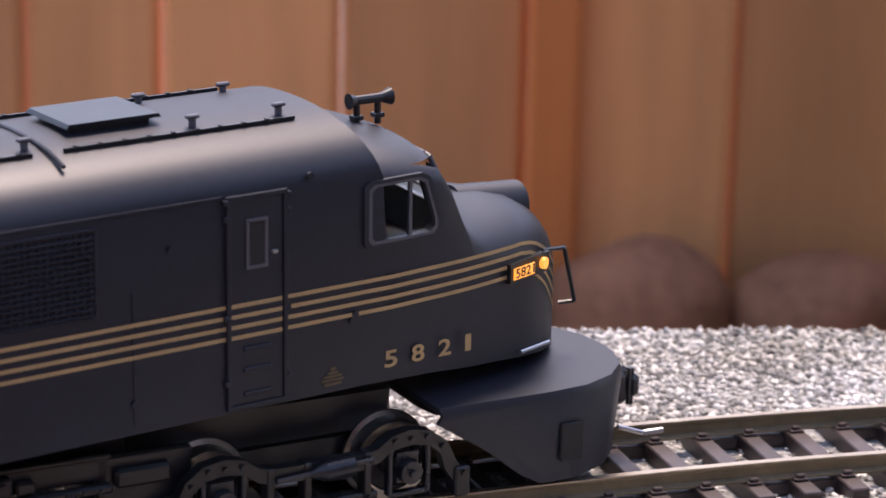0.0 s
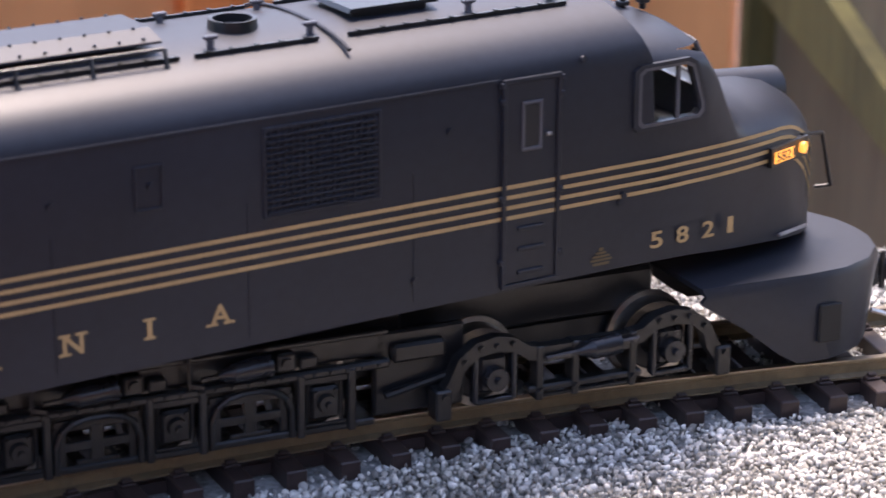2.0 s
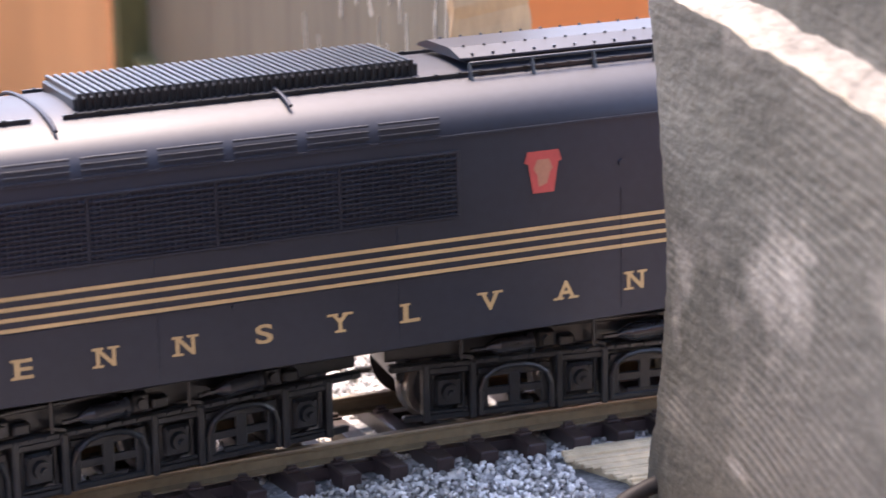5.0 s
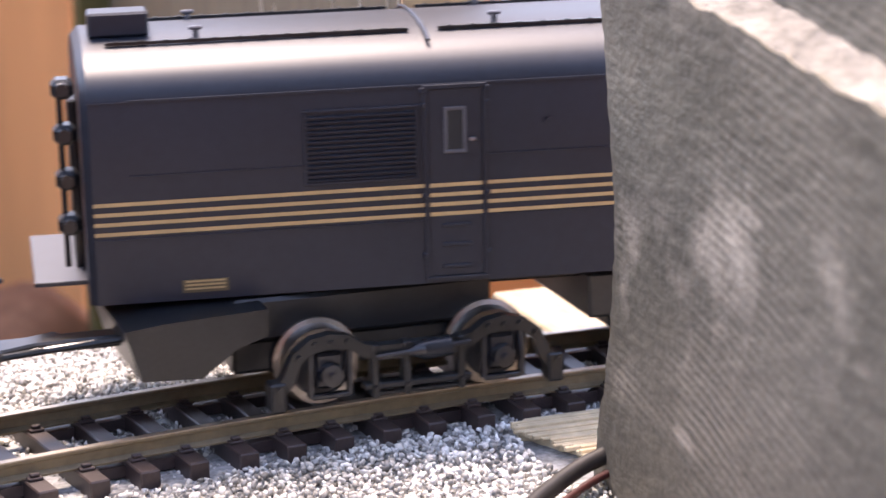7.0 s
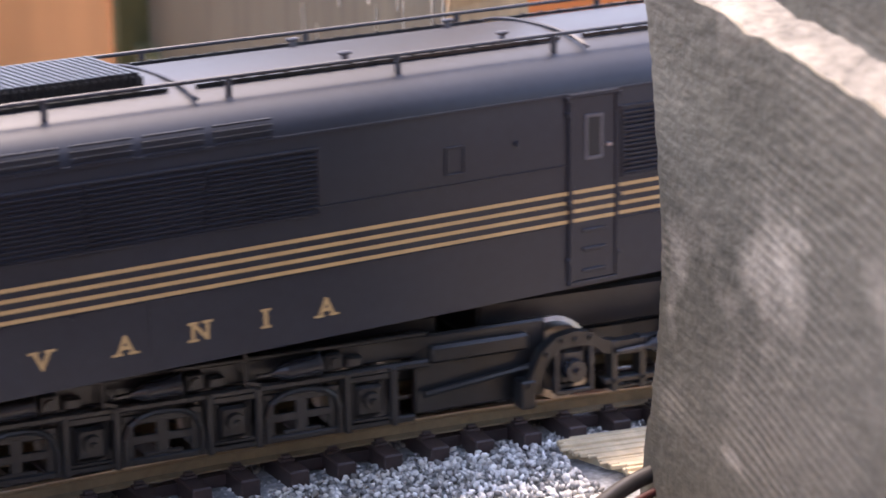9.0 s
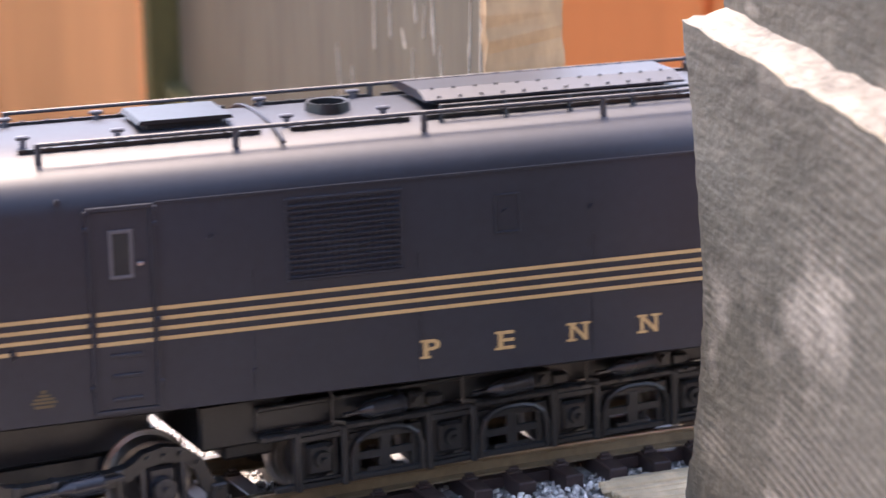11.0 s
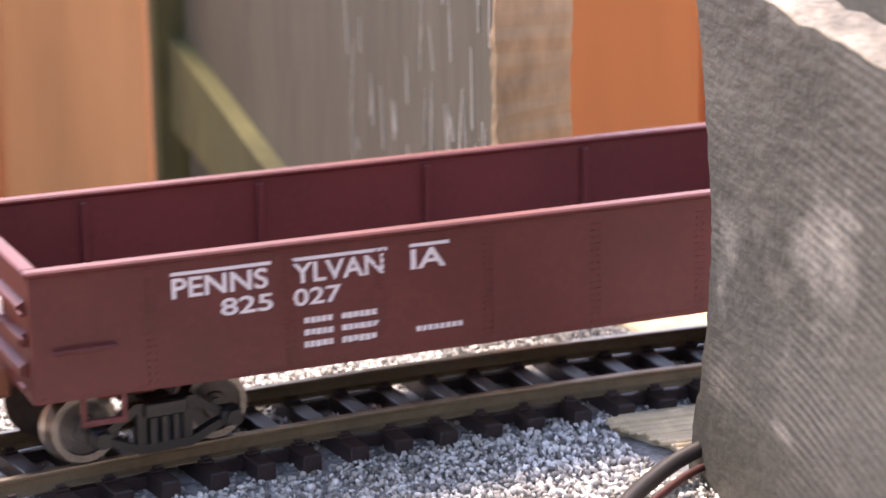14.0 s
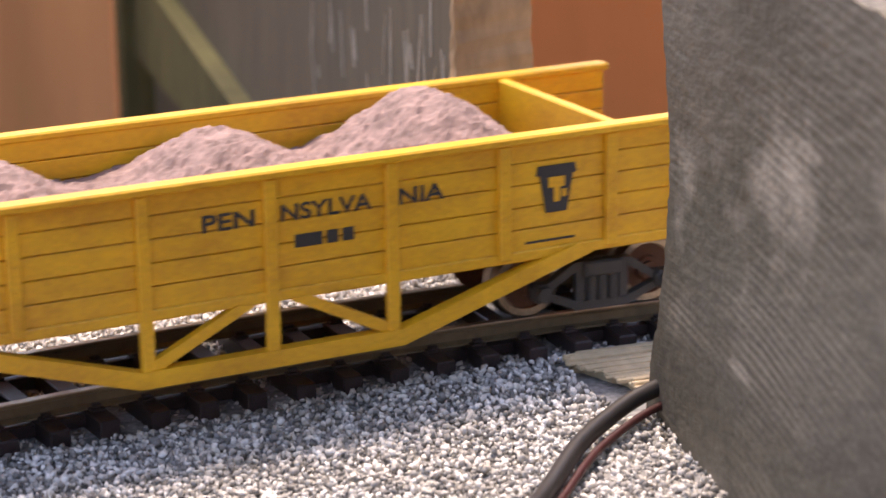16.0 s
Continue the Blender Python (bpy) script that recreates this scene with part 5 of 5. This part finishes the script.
def maroon_gondola():
    car = tagged(empty("gondola"), "empty maroon plastic gondola car with white lettering", "railway car")
    L, Wd, top, sill = 70.0, 20.4, 28.4, 11.2
    bm = bmesh.new()
    box(bm, -L, L, -Wd, -Wd + 1.3, sill, top - 0.8, 0.1)
    part("side", bm, MAROON, car)
    bm = bmesh.new()
    box(bm, -L, L, Wd - 1.3, Wd, sill, top - 0.8, 0.1)
    for x in range(-52, 60, 26):
        box(bm, x - 0.5, x + 0.5, Wd - 2.0, Wd - 1.2, 14.5, top - 1.5, 0.1)
    part("side", bm, MAROON, car)
    bm = bmesh.new()
    box(bm, -L + 1.2, L - 1.2, -Wd + 1.2, Wd - 1.2, 12.6, 13.8)
    for x in range(-60, 66, 12):
        box(bm, x - 0.15, x + 0.15, -Wd + 1.3, Wd - 1.3, 13.8, 13.95)
    part("floor", bm, MAROON, car)
    bm = bmesh.new()
    for a in (-1, 1):
        box(bm, -L - 0.5, L + 0.5, *sorted((a * (Wd - 1.7), a * (Wd + 0.5))), top - 0.8, top, 0.25)
        box(bm, *sorted((a * (L - 1.7), a * (L + 0.5))), -Wd + 1.6, Wd - 1.6, top - 0.8, top, 0.25)
    part("rim", bm, MAROON, car, "worn pinkish top rim")
    for a in (-1, 1):
        bm = bmesh.new()
        box(bm, *sorted((a * (L - 1.2), a * L)), -Wd + 1.3, Wd - 1.3, sill, top - 0.8, 0.1)
        for z in (15.2, 19.2, 23.2):
            prism(bm, [(a * L, z - 1.0), (a * (L + 1.1), z - 0.5), (a * (L + 1.1), z + 0.5), (a * L, z + 1.0)], -Wd + 2.2, Wd - 2.2)
        for y in (-Wd + 1.4, Wd - 1.4):
            for z in (13.5, 16.5, 19.8, 23.0):
                rod(bm, (a * (L + 0.9), y - 1.2, z), (a * (L + 0.9), y + 1.6, z), 0.28, 6)
        part("end", bm, MAROON, car, "ribbed end wall")
        bm = bmesh.new()
        box(bm, *sorted((a * (L - 0.4), a * (L + 2.0))), -7, 7, 8.4, 12.4, 0.4)
        part("end_sill", bm, RUST, car, "rust-brown end sill")
        bm = bmesh.new()
        box(bm, *sorted((a * (L + 1.0), a * (L + 1.6))), 5.4, 9.0, 20.0, 26.8, 0.1)
        if a < 0:
            for i in range(3):
                box(bm, -L - 1.3, -L - 1.05, -11 + i * 2.4, -9.4 + i * 2.4, 20.8, 22.8)
            part("end_lettering", bm, WHITE, car, smooth=False)
        else:
            bm.free()
        knuckle(car, a * (L + 1), a)
        for y in (-Wd + 0.6, Wd - 0.6):
            bm = bmesh.new()
            x = a * (L - 9)
            box(bm, x - 3, x + 3, y - 0.4, y + 0.4, 7.4, 8.2, 0.1)
            box(bm, x - 3, x - 2.3, y - 0.4, y + 0.4, 8.2, 11.4, 0.1)
            box(bm, x + 2.3, x + 3, y - 0.4, y + 0.4, 8.2, 11.4, 0.1)
            part("step", bm, MAROON, car)
    # rivet rows and grab irons
    bm = bmesh.new()
    for x in (-54.5, -36, -23.5, -8, 8, 24, 38, 54.5):
        z = sill + 1
        while z < top - 2:
            for q in (-0.5, 0.5):
                box(bm, x + q - 0.14, x + q + 0.14, -Wd - 0.16, -Wd + 0.1, z, z + 0.28)
            z += 0.9
    x = -L + 1.5
    while x < L - 1:
        box(bm, x - 0.13, x + 0.13, -Wd - 0.14, -Wd + 0.1, sill + 0.6, sill + 0.86)
        x += 1.1
    part("rivets", bm, MAROON, car, smooth=False)
    bm = bmesh.new()
    for x0 in (-L + 2.5, L - 11):
        for z in ((17.8,) if x0 < 0 else (16, 19.5, 23)):
            rod(bm, (x0, -Wd - 0.7, z), (x0 + 8.4 * (1 if x0 < 0 else 0.6), -Wd - 0.7, z), 0.28, 6)
    part("grab_iron", bm, MAROON, car)
    # lettering, centred on the side
    y = -Wd - 0.06
    o = 20.5
    for a, w, tx in ((-72.2, 12.8, "PENNS"), (-56.0, 12.6, "YLVAN"), (-39.6, 5.0, "IA")):
        word("lettering", tx, car, WHITE, a + o, y, 22.7, 2.7, w)
        bm = bmesh.new()
        box(bm, a + o - 0.1, a + o + w + 0.5, y - 0.02, y + 0.08, 25.7, 26.15)
        part("lettering_bar", bm, WHITE, car, smooth=False)
    for a, w, tx in ((-65.8, 7.0, "825"), (-56.0, 6.6, "027")):
        word("numeral", tx, car, WHITE, a + o, y, 19.7, 2.3, w)
    bm = bmesh.new()
    small = random.Random(6)
    for i, z in enumerate((17.2, 15.6, 14.0)):
        for a, b in ((-54.6, -50.6), (-49.4, -44.2)):
            q = a + o
            while q < b + o - 0.5:
                k = small.uniform(0.5, 0.8)
                box(bm, q, q + k, y - 0.02, y + 0.05, z + small.uniform(0, 0.15), z + 0.85)
                q += k + 0.18
    q = -38.9 + o
    while q < -32.2 + o:
        box(bm, q, q + 0.6, y - 0.02, y + 0.05, 14.2, 14.9)
        q += 0.85
    for a, w, z in ((14.6, 5.4, 13.5), (15.0, 3.2, 14.6), (27.5, 5.2, 15.2)):
        box(bm, a + o, a + o + w, y - 0.02, y + 0.05, z, z + 0.5)
    part("data_lettering", bm, WHITE, car, "small white data lettering", smooth=False)
    bm = bmesh.new()
    c = 18.4 + o
    rod(bm, (c, y + 0.05, 20.6), (c, y - 0.05, 20.6), 4.3, 32)
    part("emblem_disc", bm, WHITE, car, "white emblem disc")
    bm = bmesh.new()
    def key(k, dz=0):
        return [(c + a * k, 20.6 + b * k) for a, b in ((-1.7, -3.0), (1.7, -3.0), (2.4, 1.6), (2.9, 1.8), (2.6, 2.9), (-2.6, 2.9), (-2.9, 1.8), (-2.4, 1.6))]
    prism(bm, key(1.0), y - 0.09, y)
    em = part("emblem", bm, BLACK_INK, car, "dark keystone-shaped emblem", smooth=False)
    bm = bmesh.new()
    prism(bm, key(0.72), y - 0.13, y)
    part("emblem_centre", bm, WHITE, em, smooth=False)
    bm = bmesh.new()
    prism(bm, key(0.45), y - 0.17, y)
    part("emblem_core", bm, MAROON, em, smooth=False)
    # underbody
    bm = bmesh.new()
    box(bm, -L, L, -3.5, 3.5, 8.6, 12.8, 0.3)
    for x in (-28, 0, 26):
        box(bm, x - 1, x + 1, -15, 15, 9.8, 12.6, 0.2)
    part("centre_sill", bm, MAROON, car)
    bm = bmesh.new()
    for x in (-56, 53):
        box(bm, x - 4, x + 4, -13, 13, 8.4, 11.4, 0.3)
    part("bolster", bm, RUST, car)
    for ob in list(car.children):
        ob.matrix_basis = pose(0, 0.0024, 0) @ ob.matrix_basis
    for x in (-53.5, 53.5):
        car_truck(car, x, 1, FRAME_BLACK, STEEL_FACE)
    return car


def yellow_gondola():
    car = tagged(empty("gondola"), "yellow weathered plank-sided gondola car loaded with pinkish gravel", "railway car")
    L, Wd, top, sill = 68.5, 17.2, 28.2, 12.2
    for k in (-1, 1):
        # five boards a side
        for i in range(5):
            bm = bmesh.new()
            z0 = sill + 0.2 + i * 3.0
            box(bm, -L, L, *sorted((k * (Wd - 1.2), k * (Wd + (0.0 if i % 2 else 0.06)))), z0, z0 + 2.88, 0.14)
            part("plank", bm, YELLOW, car)
        bm = bmesh.new()
        box(bm, -L - 0.8, L + 0.8, *sorted((k * (Wd - 1.5), k * (Wd + 1.3))), top - 1.1, top, 0.25)
        part("rim", bm, YELLOW, car)
        bm = bmesh.new()
        box(bm, -L, L, *sorted((k * (Wd - 1.5), k * (Wd + 0.4))), sill - 1.2, sill + 0.3, 0.2)
        part("side_sill", bm, YELLOW, car)
        for x in (-58, -49.5, -33.3, -16.9, 0, 16.9, 33.3, 49.5):
            if x == -58:
                continue
            bm = bmesh.new()
            lowx = 4.6 if abs(x) < 18 else sill - 0.6
            box(bm, x - 0.9, x + 0.9, *sorted((k * (Wd - 0.2), k * (Wd + 0.85))), lowx, top - 1.1, 0.2)
            for z in (14, 17.2, 20.4, 23.6):
                rod(bm, (x, k * Wd, z), (x, k * (Wd + 1.05), z), 0.22, 6)
            part("post", bm, YELLOW, car)
        # fish-belly truss below the side
        y0, y1 = sorted((k * (Wd - 1.0), k * (Wd + 1.0)))
        bm = bmesh.new()
        prism(bm, [(-18.4, 2.6), (18.4, 2.6), (18.4, 4.8), (-18.4, 4.8)], y0, y1)
        part("truss_chord", bm, YELLOW, car, smooth=False)
        for a in (-1, 1):
            bm = bmesh.new()
            prism(bm, [(a * 18.2, 2.6), (a * 46.5, 11.2), (a * 44.0, 12.6), (a * 18.2, 4.9)], y0, y1)
            part("truss_arm", bm, YELLOW, car, smooth=False)
            bm = bmesh.new()
            prism(bm, [(a * 15.4, 4.6), (a * 2.4, 11.0), (a * 4.8, 11.4), (a * 17.2, 5.4)], y0 + 0.4, y1 - 0.4)
            part("truss_diagonal", bm, YELLOW, car, smooth=False)
        # end steps and grab irons
        for a in (-1, 1):
            bm = bmesh.new()
            x = a * (L - 4)
            frame_outline(bm, x - 3.2, x + 3.2, 7.0, sill - 0.2, k * Wd + 0.5, 1.2, 1.0)
            part("step", bm, YELLOW, car)
            bm = bmesh.new()
            for z in (15.5, 18.6, 21.6):
                rod(bm, (a * (L - 10), k * (Wd + 0.9), z), (a * (L - 2.5), k * (Wd + 0.9), z), 0.3, 6)
            part("grab_iron", bm, YELLOW, car)
    for a in (-1, 1):
        bm = bmesh.new()
        x = a * 51.5
        box(bm, x - 0.8, x + 0.8, -Wd + 1.2, Wd - 1.2, sill, top - 0.5, 0.2)
        part("bulkhead", bm, YELLOW, car)
        bm = bmesh.new()
        box(bm, *sorted((a * (L - 0.8), a * L)), -Wd + 1.2, Wd - 1.2, sill - 1, 16, 0.2)
        part("end", bm, YELLOW, car)
        bm = bmesh.new()
        box(bm, *sorted((a * (L - 3), a * (L + 1.0))), -7, 7, 8.4, 11.6, 0.4)
        part("end_sill", bm, RUST, car)
        knuckle(car, a * (L + 0.5), a)
    bm = bmesh.new()
    box(bm, -L, L, -Wd + 1.2, Wd - 1.2, sill, sill + 1.2)
    part("floor", bm, YELLOW, car)
    # heaped load
    bm = bmesh.new()
    nx, ny = 150, 46
    grid = []
    for i in range(nx + 1):
        row = []
        for j in range(ny + 1):
            x = -50.6 + 101.2 * i / nx
            y = -Wd + 1.3 + (2 * Wd - 2.6) * j / ny
            heap = sum(math.exp(-((x - c) / 11.0) ** 2) * h for c, h in ((-30, 8.2), (2, 8.6), (32, 10.6)))
            fall = 1 - (abs(y - 1) / (Wd + 2)) ** 2.2
            z = 20.2 + heap * fall * 1.02 - 1.5 * (abs(x) > 46)
            p = Vector((x, y, z))
            z += 0.5 * noise.noise(p * 0.35) + 0.45 * noise.noise(p * 1.1) + 0.35 * noise.noise(p * 2.3)
            row.append(bm.verts.new(Vector((x, y, z)) * MM))
        grid.append(row)
    for i in range(nx):
        for j in range(ny):
            bm.faces.new((grid[i][j], grid[i + 1][j], grid[i + 1][j + 1], grid[i][j + 1]))
    load = part("gravel_load", bm, LOAD, car, "heaped pinkish-brown gravel load", smooth=False)
    y = -Wd - 0.16
    for a, w, tx in ((-9.0, 7.0, "PEN"), (1.0 + 0.6, 12.6, "NSYLVA"), (18.0, 6.6, "NIA")):
        word("lettering", tx, car, BLACK_INK, a, y, 21.2, 2.2, w)
    bm = bmesh.new()
    box(bm, 3.4, 6.4, y - 0.02, y + 0.05, 17.6, 19.3)
    for q in range(4):
        box(bm, 3.4 + q * 2.2, 5.0 + q * 2.2, y - 0.03, y + 0.05, 17.6, 19.3)
    box(bm, 36.5, 44, y - 0.02, y + 0.05, 13.3, 13.6)
    part("data_lettering", bm, BLACK_INK, car, "small dark unreadable print", smooth=False)
    c = 41.2
    bm = bmesh.new()
    key = lambda k: [(c + a * k, 20.4 + b * k) for a, b in ((-1.6, -3.2), (1.6, -3.2), (2.5, 1.8), (3.1, 2.0), (2.8, 3.2), (-2.8, 3.2), (-3.1, 2.0), (-2.5, 1.8))]
    prism(bm, key(1.0), y - 0.05, y + 0.05)
    em = part("emblem", bm, BLACK_INK, car, "dark keystone-shaped emblem", smooth=False)
    bm = bmesh.new()
    for a, b, w, h in ((-1.2, 0.2, 2.4, 1.4), (-0.4, -1.8, 0.9, 2.0), (0.8, -1.2, 0.7, 1.0)):
        box(bm, c + a, c + a + w, y - 0.12, y, 20.4 + b, 20.4 + b + h)
    part("emblem_centre", bm, YELLOW, em, smooth=False)
    bm = bmesh.new()
    box(bm, -L, L, -3, 3, 8.4, 12.2, 0.3)
    part("centre_sill", bm, RUST, car)
    for x in (-48, 52):
        car_truck(car, x, 1, material("grey_truck", (0.05, 0.048, 0.046), 0.6) if x < 0 else bpy.data.materials["grey_truck"], WHEEL_RUST)
    return car


stones("ballast", 0.74, 0.43, ballast_places, STONE, "pale grey crushed stone ballast between and beside the ties")
lead = locomotive(1, "5821", False)
second = locomotive(-1, "5833", True)
maroon = maroon_gondola()
yellow = yellow_gondola()
track()


# ---- what moves ----
SPEED = [(0, 35.3), (1, 45.3), (2, 50.0), (3.2, 60.2), (5.3, 60.9), (6.2, 63.5), (7.2, 61.1), (8.2, 60.7), (9.2, 61.3), (11.4, 63.3), (12.2, 61.3), (13, 59.6), (14, 61.0), (15, 61.0), (16, 60.5)]
CLOCK = np.linspace(0, 16, 1601)
_v = np.interp(CLOCK, [a for a, b in SPEED], [b for a, b in SPEED])
RUN = np.concatenate([[0], np.cumsum((_v[1:] + _v[:-1]) / 2 * 0.01)])
RUN -= RUN[600]
# the slow start, place by place
START = [(0, -325.9), (0.5, -308.3), (1.0, -286.5), (1.5, -259.6), (2.0, -236.5), (2.5, -211.1), (3.0, -182.4), (3.2, -170.3)]
_early = CLOCK <= 3.2
RUN[_early] = np.interp(CLOCK[_early], [a for a, b in START], [b for a, b in START])


def run(t):
    return float(np.interp(t, CLOCK, RUN))


def motions():
    steps = [round(k * 0.1, 1) for k in range(161)]
    for car, s0, pivot in ((lead, 25.6, 70.0), (second, -304.6, 70.0), (maroon, -522.3, 53.5), (yellow, -676.5, 50.0)):
        walk(car, [(t, arc_pose(s0 + run(t), pivot * pivot / (2 * R))) for t in steps])
    ticks = [round(k * 0.1, 1) for k in range(161)]
    for w, x, r in WHEELS:
        walk(w, [(t, Matrix.Translation((x * MM, 0, r * MM)) @ Matrix.Rotation(run(t) / r, 4, "Y")) for t in ticks])


motions()
